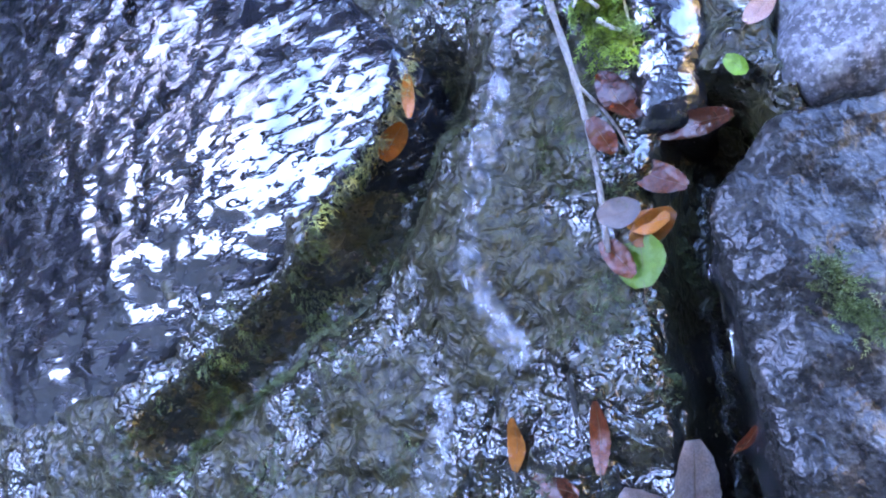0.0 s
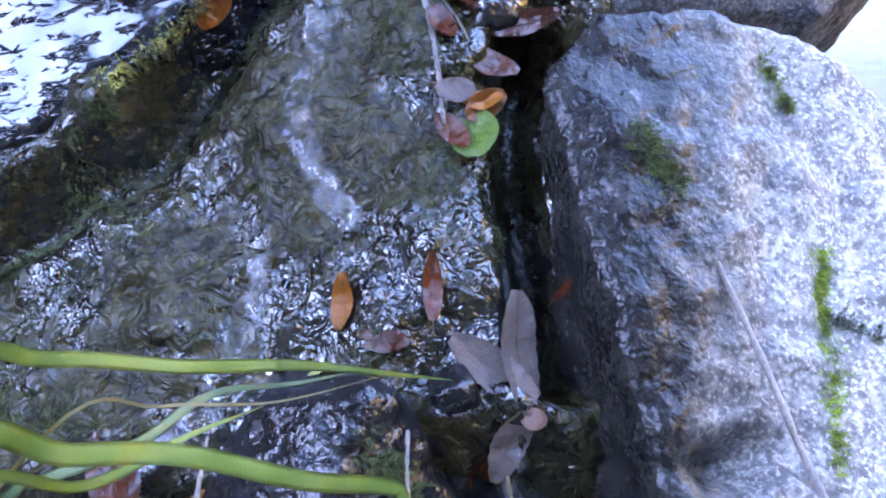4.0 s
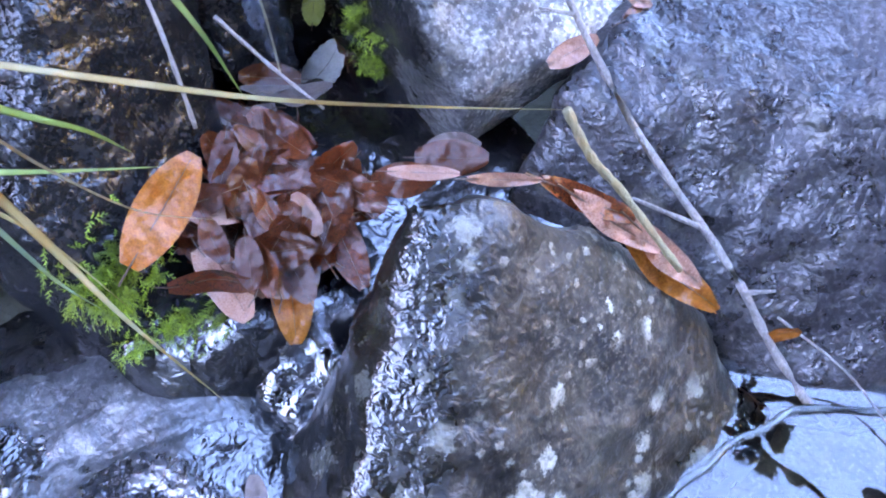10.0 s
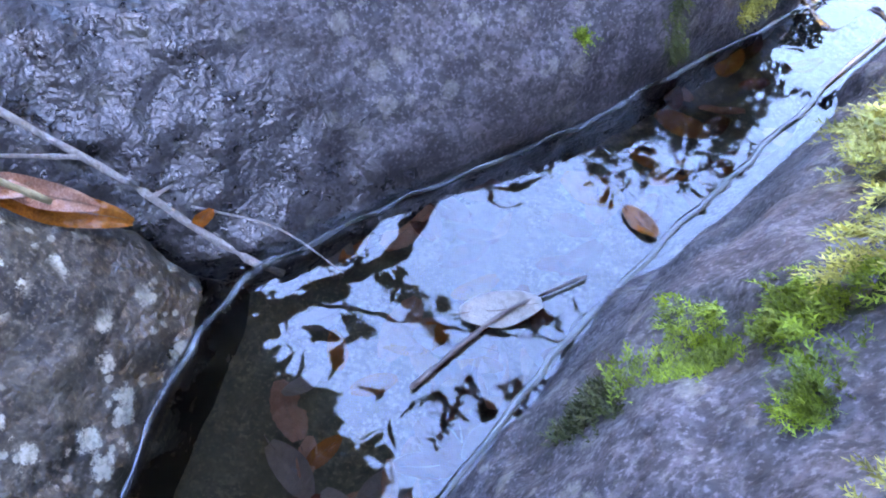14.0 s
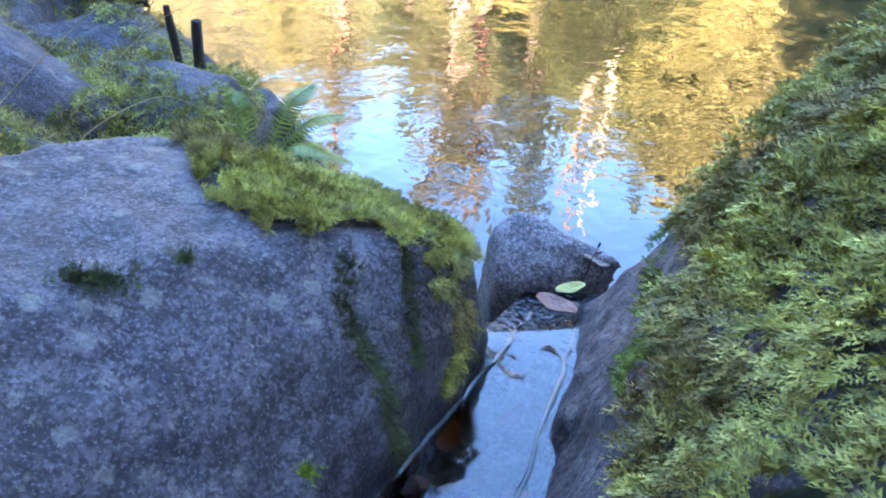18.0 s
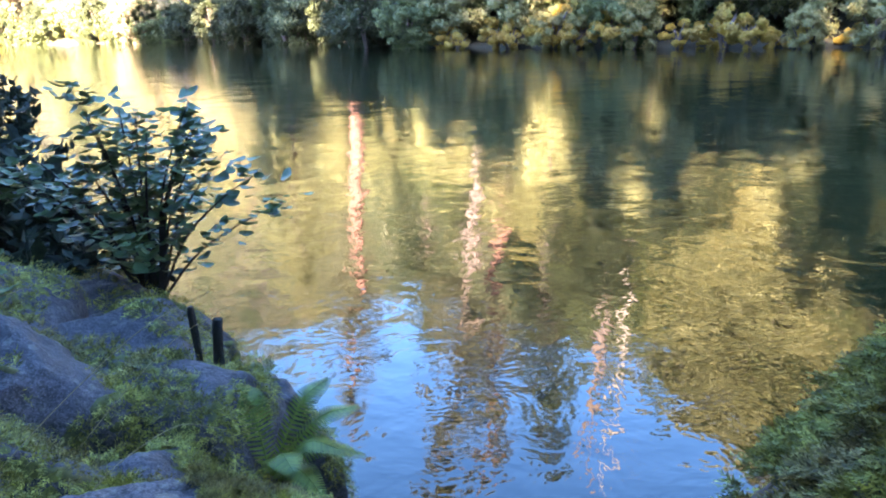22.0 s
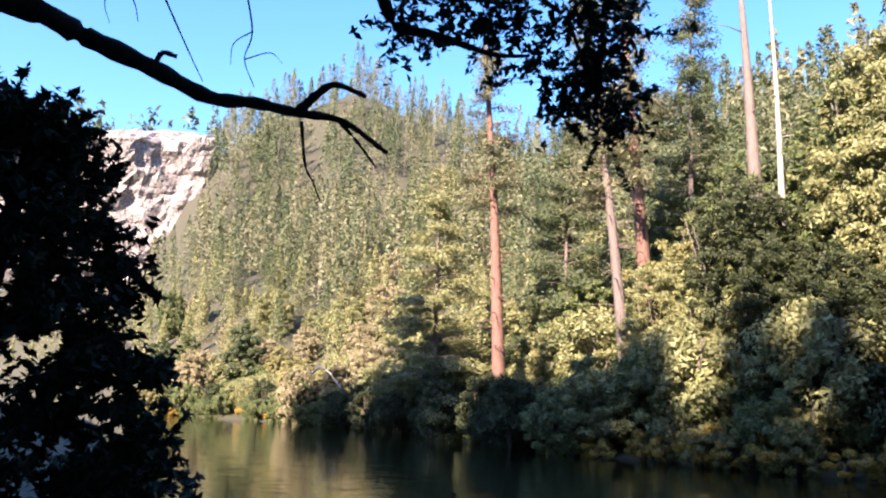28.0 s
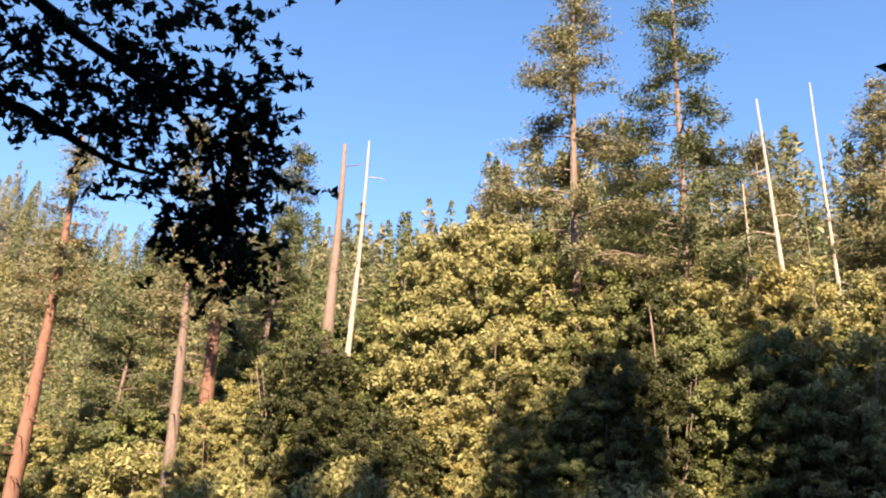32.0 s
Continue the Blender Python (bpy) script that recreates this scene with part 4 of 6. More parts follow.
def leaf_shape(width, curl, serrated):
    """A leaf of unit length along x with a folded blade, curled tip and a short stalk: blade mesh and rib mesh."""
    key = (width, curl, serrated)
    if key in LEAF_SHAPES:
        return LEAF_SHAPES[key]
    bm = bmesh.new()
    rows = []
    steps = 15
    for i in range(steps):
        t = i / (steps - 1)
        w = width * 0.5 * (math.sin(math.pi * min(t * 0.9 + 0.06, 1)) ** 0.62)
        if serrated and i % 2:
            w *= 0.93
        z = curl * (t - 0.4) ** 2 + 0.02 * math.sin(t * 9)
        rows.append([bm.verts.new((t, s * w, z + abs(s) * w * 0.14 + 0.014 * math.sin(7 * t + 4 * s))) for s in (-1, -0.5, 0, 0.5, 1)])
    for a, b in zip(rows, rows[1:]):
        for k in range(4):
            bm.faces.new((a[k], b[k], b[k + 1], a[k + 1]))
    blade = bpy.data.meshes.new("blade")
    bm.to_mesh(blade)
    bm.free()
    blade.polygons.foreach_set("use_smooth", [True] * len(blade.polygons))
    bm = bmesh.new()
    tube(bm, [(-0.16, 0, 0.03), (0, 0, curl * 0.16 + 0.006)] + [(t, 0, curl * (t - 0.4) ** 2 + 0.02 * math.sin(t * 9) + 0.006) for t in np.linspace(0.15, 0.95, 6)], [0.009, 0.009, 0.006, 0.006, 0.005, 0.004, 0.003, 0.002], 5)
    rib = bpy.data.meshes.new("rib")
    bm.to_mesh(rib)
    bm.free()
    rib.materials.append(RIB)
    LEAF_SHAPES[key] = (blade, rib)
    return LEAF_SHAPES[key]


LEAF_MESHES = {}


def lay_leaf(tail, tip, material, label, width=0.42, curl=0.25, lift=0.006, roll=0.0, serrated=False, snap=True, facing=None, group="fallen leaves"):
    """A fallen leaf from its tail to its tip, lying on what is under it."""
    tail, tip = Vector(tail), Vector(tip)
    up = Vector(facing or (0.5, -0.2, 0.8)).normalized()
    if snap:
        mid = (tail + tip) / 2
        hit, nrm, _, _ = SURFACE.find_nearest(mid)
        if hit:
            up = (nrm + up * 0.6).normalized()
            off = hit - mid + nrm * lift
            tail, tip = tail + off, tip + off
    x = (tip - tail)
    size = x.length
    x.normalize()
    y = up.cross(x).normalized()
    z = x.cross(y)
    m = Matrix((x, y, z)).transposed().to_4x4()
    m = Matrix.Translation(tail) @ m @ Matrix.Rotation(radians(roll), 4, "X") @ Matrix.Diagonal((size, size, size, 1))
    blade, rib = leaf_shape(width, curl, serrated)
    key = (blade.name, material.name)
    if key not in LEAF_MESHES:
        me = blade.copy()
        me.materials.append(material)
        LEAF_MESHES[key] = me
    ob = new("fallen_leaf", LEAF_MESHES[key])
    ob.matrix_world = m
    tagged(ob, label, "leaf", group)
    r = new("midrib", rib)
    r.parent = ob
    return ob


B, O, TN, PK, PL, G, LM = LEAF_BROWN, LEAF_ORANGE, LEAF_TAN, LEAF_PINK, LEAF_PALE, LEAF_LIME, LEAF_LEMON
NAMES = {B: "wet reddish-brown fallen leaf", O: "bright orange fallen leaf", TN: "dull tan fallen leaf, underside up", PK: "pinkish-brown faded fallen leaf", PL: "pale cream fallen leaf", G: "bright green fallen leaf with brown spots", LM: "small lemon-green fallen leaf"}
for tail, tip, mat, width, curl in (
        ((-0.695, 0.281, 1.545), (-0.725, 0.294, 1.583), G, 1.0, 0.05), ((-0.75, 0.283, 1.587), (-0.734, 0.318, 1.584), O, 0.7, 0.3), ((-0.729, 0.291, 1.577), (-0.733, 0.335, 1.592), O, 0.6, 0.2),
        ((-0.758, 0.258, 1.597), (-0.759, 0.297, 1.594), TN, 0.8, 0.3), ((-0.755, 0.25, 1.58), (-0.72, 0.265, 1.55), B, 0.5, 0.2), ((-0.775, 0.3, 1.63), (-0.745, 0.34, 1.6), B, 0.5, 0.3),
        ((-0.784, 0.335, 1.632), (-0.733, 0.4, 1.636), B, 0.3, 0.4), ((-0.916, 0.075, 1.685), (-0.914, 0.112, 1.716), O, 0.6, 0.2), ((-0.931, 0.137, 1.76), (-0.915, 0.122, 1.716), O, 0.3, 0.3),
        ((-0.784, 0.41, 1.692), (-0.764, 0.42, 1.676), G, 0.6, 0.3), ((-0.793, 0.42, 1.703), (-0.812, 0.455, 1.718), PK, 0.5, 0.4), ((-0.85, 0.3, 1.70), (-0.799, 0.31, 1.655), B, 0.5, 0.3),
        ((-0.818, 0.285, 1.668), (-0.785, 0.293, 1.635), B, 0.5, 0.3)):
    lay_leaf(tail, tip, mat, NAMES[mat], width, curl)
for tail, tip, mat, width, curl in (
        ((-0.693, 0.108, 1.415), (-0.703, 0.126, 1.463), O, 0.45, 0.3), ((-0.655, 0.184, 1.418), (-0.686, 0.202, 1.468), B, 0.3, 0.5), ((-0.684, 0.125, 1.404), (-0.65, 0.165, 1.4), B, 0.45, 0.2),
        ((-0.585, 0.24, 1.34), (-0.636, 0.264, 1.43), TN, 0.46, 0.15), ((-0.59, 0.243, 1.345), (-0.638, 0.19, 1.402), TN, 0.42, 0.2), ((-0.598, 0.236, 1.342), (-0.615, 0.204, 1.275), TN, 0.45, 0.25),
        ((-0.609, 0.205, 1.31), (-0.63, 0.18, 1.255), B, 0.4, 0.3), ((-0.635, 0.276, 1.414), (-0.639, 0.305, 1.43), B, 0.5, 0.3), ((-0.597, 0.231, 1.333), (-0.577, 0.246, 1.329), PK, 0.8, 0.6),
        ((-0.61, 0.262, 1.14), (-0.59, 0.267, 1.19), LM, 0.45, 0.2), ((-0.59, 0.285, 1.09), (-0.55, 0.265, 1.18), B, 0.36, 0.4), ((-0.678, 0.068, 1.382), (-0.672, 0.092, 1.39), LM, 0.6, 0.3),
        ((-0.6, 0.23, 1.09), (-0.6, 0.29, 1.12), PL, 0.6, 0.5)):
    lay_leaf(tail, tip, mat, NAMES[mat], width, curl, serrated=True)
rng = np.random.default_rng(21)


def drift(count, centre, spread, kinds, size, group, normal=(0.6, -0.1, 0.8), pile=0.0, snap=True, tilt=0.17):
    """Leaves that have washed together."""
    for i in range(count):
        c = Vector(centre) + Vector(np.clip(rng.normal(size=3), -1.4, 1.4) * spread)
        if snap:
            hit, nrm, _, _ = SURFACE.find_nearest(c)
            c = hit + nrm * (0.006 + pile * i / count)
        a = rng.uniform(0, 2 * math.pi)
        u = Vector(normal).cross((math.cos(a), math.sin(a), 0.2)).normalized()
        n = (Vector(normal) + Vector(rng.normal(size=3) * tilt)).normalized()
        mat = kinds[rng.integers(len(kinds))]
        half = u * size * rng.uniform(0.6, 1.15) / 2
        lay_leaf(c - half, c + half, mat, NAMES[mat], (0.46, 0.55, 0.5)[i % 3], (0.15, 0.35, 0.6)[rng.integers(3)], roll=rng.uniform(-18, 18), snap=False, facing=n, serrated=i % 2 == 0, group=group)


drift(112, (-0.452, 0.105, 1.125), (0.044, 0.05, 0.015), (B, B, B, B, B, B, B, B, B, B, B, PK), 0.066, "leaf pile in the channel", pile=0.055, tilt=0.5)
drift(14, (-0.55, 0.15, 1.12), (0.03, 0.04, 0.02), (B, B, B, TN), 0.07, "leaf pile in the channel", pile=0.05, tilt=0.3)
lay_leaf((-0.43, -0.015, 1.155), (-0.475, 0.075, 1.185), O, "large orange-brown leaf on the leaf pile", 0.42, 0.1, snap=False, facing=(0.7, -0.1, 0.6))
lay_leaf((-0.4, 0.105, 1.12), (-0.36, 0.065, 1.05), O, "wet orange leaf hanging from the leaf pile", 0.42, 0.4, snap=False, facing=(0.8, -0.2, 0.4))
lay_leaf((-0.41, 0.15, 1.12), (-0.36, 0.14, 1.06), B, "wet reddish-brown leaf hanging from the leaf pile", 0.42, 0.4, snap=False, facing=(0.8, -0.2, 0.4))
for tail, tip, mat, width in (((-0.3, 0.16, 1.235), (-0.272, 0.2, 1.225), PK, 0.22), ((-0.265, 0.2, 1.225), (-0.252, 0.255, 1.195), PK, 0.16), ((-0.252, 0.255, 1.195), (-0.218, 0.325, 1.125), B, 0.2),
                              ((-0.24, 0.275, 1.175), (-0.2, 0.335, 1.095), PK, 0.22), ((-0.222, 0.312, 1.12), (-0.163, 0.378, 1.01), O, 0.24), ((-0.215, 0.318, 1.13), (-0.175, 0.365, 1.045), PK, 0.25),
                              ((-0.33, 0.2, 1.2), (-0.29, 0.24, 1.2), B, 0.5), ((-0.36, 0.23, 1.17), (-0.31, 0.25, 1.19), TN, 0.45), ((-0.35, 0.17, 1.18), (-0.3, 0.2, 1.2), B, 0.45), ((-0.12, 0.41, 0.975), (-0.1, 0.425, 1.0), O, 0.5)):
    lay_leaf(tail, tip, mat, NAMES[mat], width, 0.15, snap=False, facing=(0.75, 0.0, 0.65), group="leaves along the crack")
drift(4, (-0.43, 0.62, 1.26), (0.03, 0.06, 0.02), (PK, PK, LM, TN), 0.07, "leaves along the crack", (0.3, -0.1, 0.9))
for tail, tip, mat, width in (((-0.367, 0.368, 1.173), (-0.361, 0.421, 1.177), PK, 0.42), ((-0.362, 0.455, 1.177), (-0.353, 0.54, 1.181), B, 0.26), ((-0.374, 0.497, 1.199), (-0.364, 0.538, 1.197), TN, 0.5), ((-0.373, 0.467, 1.195), (-0.357, 0.486, 1.18), PK, 0.5), ((-0.357, 0.551, 1.18), (-0.362, 0.595, 1.2), PK, 0.35)):
    lay_leaf(tail, tip, mat, NAMES[mat], width, 0.25, snap=False, facing=(0.7, 0.1, 0.7), group="leaves along the crack")
drift(9, (-0.62, -0.06, 1.28), (0.05, 0.05, 0.05), (B, B, O), 0.09, "leaves under the grass")
drift(5, (-0.26, -0.02, 0.98), (0.03, 0.02, 0.02), (B, PK, TN), 0.06, "leaves below the trickle")
drift(80, (0.14, 0.42, 0.86), (0.09, 0.17, 0.004), (B, B, TN, O, PK), 0.07, "leaves on the pool bed", (0, 0, 1))
drift(26, (0.38, 0.78, 0.87), (0.06, 0.1, 0.004), (B, B, O, PK), 0.06, "leaves on the pool bed", (0, 0, 1))
for tail, tip, mat in (((0.16, 0.42, 0.928), (0.235, 0.455, 0.928), PL), ((0.29, 0.6, 0.928), (0.33, 0.57, 0.928), O), ((0.58, 1.13, 0.94), (0.63, 1.14, 0.94), LEAF_LEMON), ((0.55, 1.13, 0.935), (0.6, 1.08, 0.932), PK), ((0.56, 1.1, 0.931), (0.61, 1.1, 0.931), B), ((0.642, 1.19, 0.96), (0.69, 1.2, 0.93), PL)):
    lay_leaf(tail, tip, mat, NAMES[mat] + " afloat at the pool", 0.5, 0.12, snap=False, facing=(0, 0, 1))

# twigs
TWIG = bark("twig_bark", (0.2, 0.165, 0.145), (0.48, 0.42, 0.37), 60)
STRAW = bark("straw", (0.28, 0.2, 0.09), (0.45, 0.36, 0.2), 40)


def spline(points, per=6):
    """Points of a smooth line through the given ones."""
    p = [Vector(q) for q in points]
    p = [p[0] * 2 - p[1]] + p + [p[-1] * 2 - p[-2]]
    out = []
    for a, b, c, d in zip(p, p[1:], p[2:], p[3:]):
        for t in np.linspace(0, 1, per, endpoint=False):
            out.append(0.5 * (2 * b + (c - a) * t + (2 * a - 5 * b + 4 * c - d) * t * t + (3 * b - a - 3 * c + d) * t ** 3))
    return out + [p[-2]]


def twig(name, runs, material, label, category="twig"):
    """A twig: its first run is the stem, the others are its side shoots. A run is points, thick radius, thin radius."""
    top = None
    for i, (points, r0, r1) in enumerate(runs):
        line = spline(points)
        bm = bmesh.new()
        k = len(line) - 1
        tube(bm, line, [(r0 + (r1 - r0) * j / k) * (1 + 0.18 * math.sin(j * 2.3 + i)) for j in range(k + 1)], 7)
        ob = part(name if top is None else "shoot", bm, material, top)
        if top is None:
            top = tagged(ob, label, category)
    return top


twig("stick", [([(-0.575, 0.418, 1.455), (-0.5, 0.41, 1.37), (-0.43, 0.4, 1.29), (-0.3, 0.395, 1.15), (-0.17, 0.405, 1.04), (-0.11, 0.41, 0.97), (-0.04, 0.42, 0.9)], 0.0026, 0.0044), ([(-0.435, 0.4, 1.29), (-0.46, 0.385, 1.305)], 0.003, 0.0015), ([(-0.36, 0.395, 1.215), (-0.385, 0.375, 1.22)], 0.0025, 0.001), ([(-0.2, 0.4, 1.07), (-0.25, 0.36, 1.1)], 0.003, 0.0015), ([(-0.15, 0.405, 1.02), (-0.13, 0.42, 1.03)], 0.003, 0.0012)], TWIG, "pale bare stick leaning across the boulders")
twig("twig", [([(-0.91, 0.29, 1.79), (-0.84, 0.283, 1.71), (-0.79, 0.272, 1.64), (-0.745, 0.254, 1.57)], 0.004, 0.0025), ([(-0.84, 0.283, 1.71), (-0.8, 0.3, 1.67), (-0.77, 0.305, 1.63)], 0.002, 0.001)], TWIG, "thin grey twig hanging down the seep")
twig("twig", [([(-0.715, 0.186, 1.5), (-0.69, 0.178, 1.46), (-0.665, 0.17, 1.425)], 0.003, 0.002)], BARK_DARK, "short dark twig on the wet rock")
twig("twig", [([(-0.575, 0.125, 1.365), (-0.54, 0.108, 1.33), (-0.512, 0.1, 1.27), (-0.485, 0.088, 1.2)], 0.0016, 0.002)], TWIG, "grey root down the wet rock wedge")
twig("twig", [([(-0.538, 0.151, 1.251), (-0.503, 0.172, 1.207), (-0.469, 0.195, 1.166)], 0.002, 0.0013)], TWIG, "thin twig across the channel")
twig("twig", [([(-0.59, 0.21, 1.28), (-0.58, 0.208, 1.2), (-0.57, 0.2, 1.13)], 0.0015, 0.001)], STRAW, "thin straw stem in the trickle")
twig("twig", [([(-0.52, -0.06, 1.4), (-0.53, -0.045, 1.33), (-0.53, -0.06, 1.2)], 0.0048, 0.0036), ([(-0.53, -0.045, 1.34), (-0.5, -0.02, 1.37)], 0.003, 0.001), ([(-0.53, -0.05, 1.3), (-0.5, -0.03, 1.3)], 0.003, 0.001), ([(-0.53, -0.05, 1.36), (-0.56, -0.02, 1.42)], 0.003, 0.001)], TWIG, "broken pale-brown twig among the grass")
twig("straw", [([(-0.24, 0.27, 1.26), (-0.225, 0.28, 1.22), (-0.21, 0.3, 1.18), (-0.17, 0.33, 1.1)], 0.0035, 0.003)], STRAW, "bent dry grass stem by the stick", "grass")
twig("twig", [([(-0.12, 0.42, 1.0), (-0.05, 0.45, 0.95), (0.03, 0.43, 0.93)], 0.0014, 0.0008)], TWIG, "hair-thin twig at the pool's edge")
twig("seedling", [([(0.645, 1.18, 0.93), (0.65, 1.18, 0.955), (0.66, 1.18, 0.985)], 0.0012, 0.0007), ([(0.65, 1.18, 0.955), (0.635, 1.18, 0.965)], 0.0022, 0.0012), ([(0.655, 1.18, 0.97), (0.668, 1.18, 0.974)], 0.0024, 0.0012), ([(0.66, 1.18, 0.985), (0.662, 1.18, 0.993)], 0.0026, 0.0012)], BARK_DARK, "thin dark seedling at the lip of the pool", "seedling")
twig("twig", [([(0.14, 0.33, 0.93), (0.2, 0.43, 0.932), (0.27, 0.5, 0.93)], 0.0028, 0.0018)], LEAF_TAN, "pale stalk afloat on the pool")


ROOT_PALE = bark("pale_root", (0.32, 0.29, 0.24), (0.55, 0.5, 0.44), 60)
twig("root", [([(-0.885, 0.305, 1.8), (-0.872, 0.315, 1.786), (-0.857, 0.327, 1.767)], 0.003, 0.002), ([(-0.872, 0.315, 1.786), (-0.862, 0.305, 1.775)], 0.002, 0.001)], ROOT_PALE, "pale broken root at the top of the seep", "root")
twig("root", [([(-0.852, 0.322, 1.757), (-0.842, 0.33, 1.747), (-0.834, 0.337, 1.742)], 0.0028, 0.0018)], ROOT_PALE, "short pale root in the moss", "root")
twig("straw", [([(-0.88, 0.36, 1.83), (-0.855, 0.352, 1.78), (-0.83, 0.345, 1.735), (-0.818, 0.34, 1.712)], 0.0016, 0.0008)], STRAW, "pale hanging grass stem above the seep", "grass")
twig("straw", [([(-0.872, 0.405, 1.83), (-0.85, 0.403, 1.79), (-0.83, 0.4, 1.755), (-0.823, 0.395, 1.74)], 0.0022, 0.0014)], STRAW, "bleached grass stem over the wet slab", "grass")
twig("straw", [([(-0.86, 0.455, 1.82), (-0.84, 0.45, 1.785), (-0.82, 0.44, 1.755), (-0.81, 0.435, 1.735)], 0.0018, 0.001)], STRAW, "dry grass stem hanging beside the boulder", "grass")
twig("straw", [([(-0.84, 0.43, 1.815), (-0.815, 0.47, 1.79), (-0.79, 0.5, 1.765)], 0.0016, 0.001)], STRAW, "thin dry stem lying on the boulder", "grass")


# grass
def grass_material(name, a, b, c):
    n = Nodes(name)
    color = n.mix(n.ramp(n.noise(14, 2), (0.4, 0.0), (0.6, 1.0)), a, b)
    color = n.mix(n.ramp(n.noise(9, 3), (0.56, 0.0), (0.66, 1.0)), color, c)
    mat = n.done(color, 0.35, n.bump(n.noise(400, 2, 0.5, "world", 0, (1, 1, 0.1)), 0.2, 0.001))
    return mat


GRASS = grass_material("grass_green", (0.15, 0.28, 0.06), (0.31, 0.43, 0.13), (0.3, 0.35, 0.05))
GRASS_BLUE = grass_material("grass_bluish", (0.12, 0.24, 0.12), (0.24, 0.36, 0.2), (0.16, 0.28, 0.07))
GRASS_DRY = grass_material("grass_dry", (0.36, 0.25, 0.08), (0.46, 0.38, 0.2), (0.3, 0.16, 0.05))


def blade(points, width, material, label, twist=0.15):
    """A grass blade: a keeled ribbon with two sides and a fine point."""
    line = spline(points, 7)
    eye = Vector((0, 0, 1.6))
    bm = bmesh.new()
    rows = []
    k = len(line) - 1
    for j, p in enumerate(line):
        d = (line[min(j + 1, k)] - line[max(j - 1, 0)]).normalized()
        side = d.cross((p - eye).normalized()).normalized()
        side = (Matrix.Rotation(twist * math.sin(j * 0.25), 3, d) @ side)
        n = side.cross(d)
        w = width * min(1, (k - j) / (k * 0.45) + 0.05) / 2
        rows.append([bm.verts.new(p + side * w * s + n * (0.1 * w * abs(s))) for s in (-1, -0.5, 0, 0.5, 1)])
    for a, b in zip(rows, rows[1:]):
        for i in range(4):
            bm.faces.new((a[i], b[i], b[i + 1], a[i + 1]))
    bmesh.ops.solidify(bm, geom=bm.faces, thickness=0.0006)
    return part("blade", bm, material, TUFT, label)


ROOT = (-0.52, -0.3, 1.3)
TUFT = tagged(empty("grass_tuft"), "tuft of long green and straw-dry grass over the spring", "grass")
for pts, w, mat, label in (
        ([ROOT, (-0.40, -0.13, 1.53), (-0.43, -0.08, 1.50), (-0.45, -0.03, 1.47), (-0.45, 0.03, 1.43), (-0.46, 0.08, 1.40), (-0.46, 0.09, 1.38), (-0.44, 0.11, 1.31), (-0.43, 0.12, 1.25)], 0.015, GRASS, "broad green grass blade bent over the trickle"),
        ([ROOT, (-0.44, -0.14, 1.55), (-0.46, -0.08, 1.54), (-0.50, -0.02, 1.50), (-0.52, 0.05, 1.47), (-0.53, 0.11, 1.44), (-0.55, 0.16, 1.41)], 0.011, GRASS, "arching green grass blade with a yellow tip"),
        ([ROOT, (-0.40, -0.13, 1.43), (-0.42, -0.10, 1.43), (-0.43, -0.06, 1.39), (-0.43, -0.03, 1.33), (-0.42, 0.01, 1.29), (-0.43, 0.03, 1.25)], 0.009, GRASS, "green grass blade with a dry brown tip"),
        ([ROOT, (-0.47, -0.13, 1.46), (-0.49, -0.11, 1.46), (-0.52, -0.06, 1.45), (-0.56, -0.01, 1.45), (-0.58, 0.05, 1.43), (-0.59, 0.11, 1.42)], 0.009, GRASS_BLUE, "narrow bluish grass blade"),
        ([ROOT, (-0.43, -0.12, 1.46), (-0.44, -0.10, 1.44), (-0.44, -0.09, 1.41), (-0.44, -0.07, 1.36), (-0.44, -0.05, 1.31)], 0.009, GRASS_BLUE, "drooping bluish grass blade"),
        ([ROOT, (-0.38, -0.12, 1.45), (-0.39, -0.10, 1.43), (-0.39, -0.09, 1.40), (-0.39, -0.07, 1.35)], 0.01, GRASS, "drooping green grass blade"),
        ([ROOT, (-0.43, -0.12, 1.46), (-0.44, -0.10, 1.45), (-0.45, -0.08, 1.42), (-0.45, -0.05, 1.38)], 0.008, GRASS_DRY, "yellowed grass blade with a brown tip"),
        ([ROOT, (-0.48, -0.1, 1.49), (-0.52, -0.04, 1.47), (-0.54, 0.03, 1.44), (-0.57, 0.12, 1.42)], 0.003, GRASS_DRY, "thin dry grass stalk"),
        ([ROOT, (-0.42, -0.14, 1.5), (-0.45, -0.08, 1.47), (-0.49, -0.03, 1.46), (-0.52, 0.02, 1.45)], 0.008, GRASS, "narrow green grass blade")):
    blade(pts, w * 0.82, mat, label)
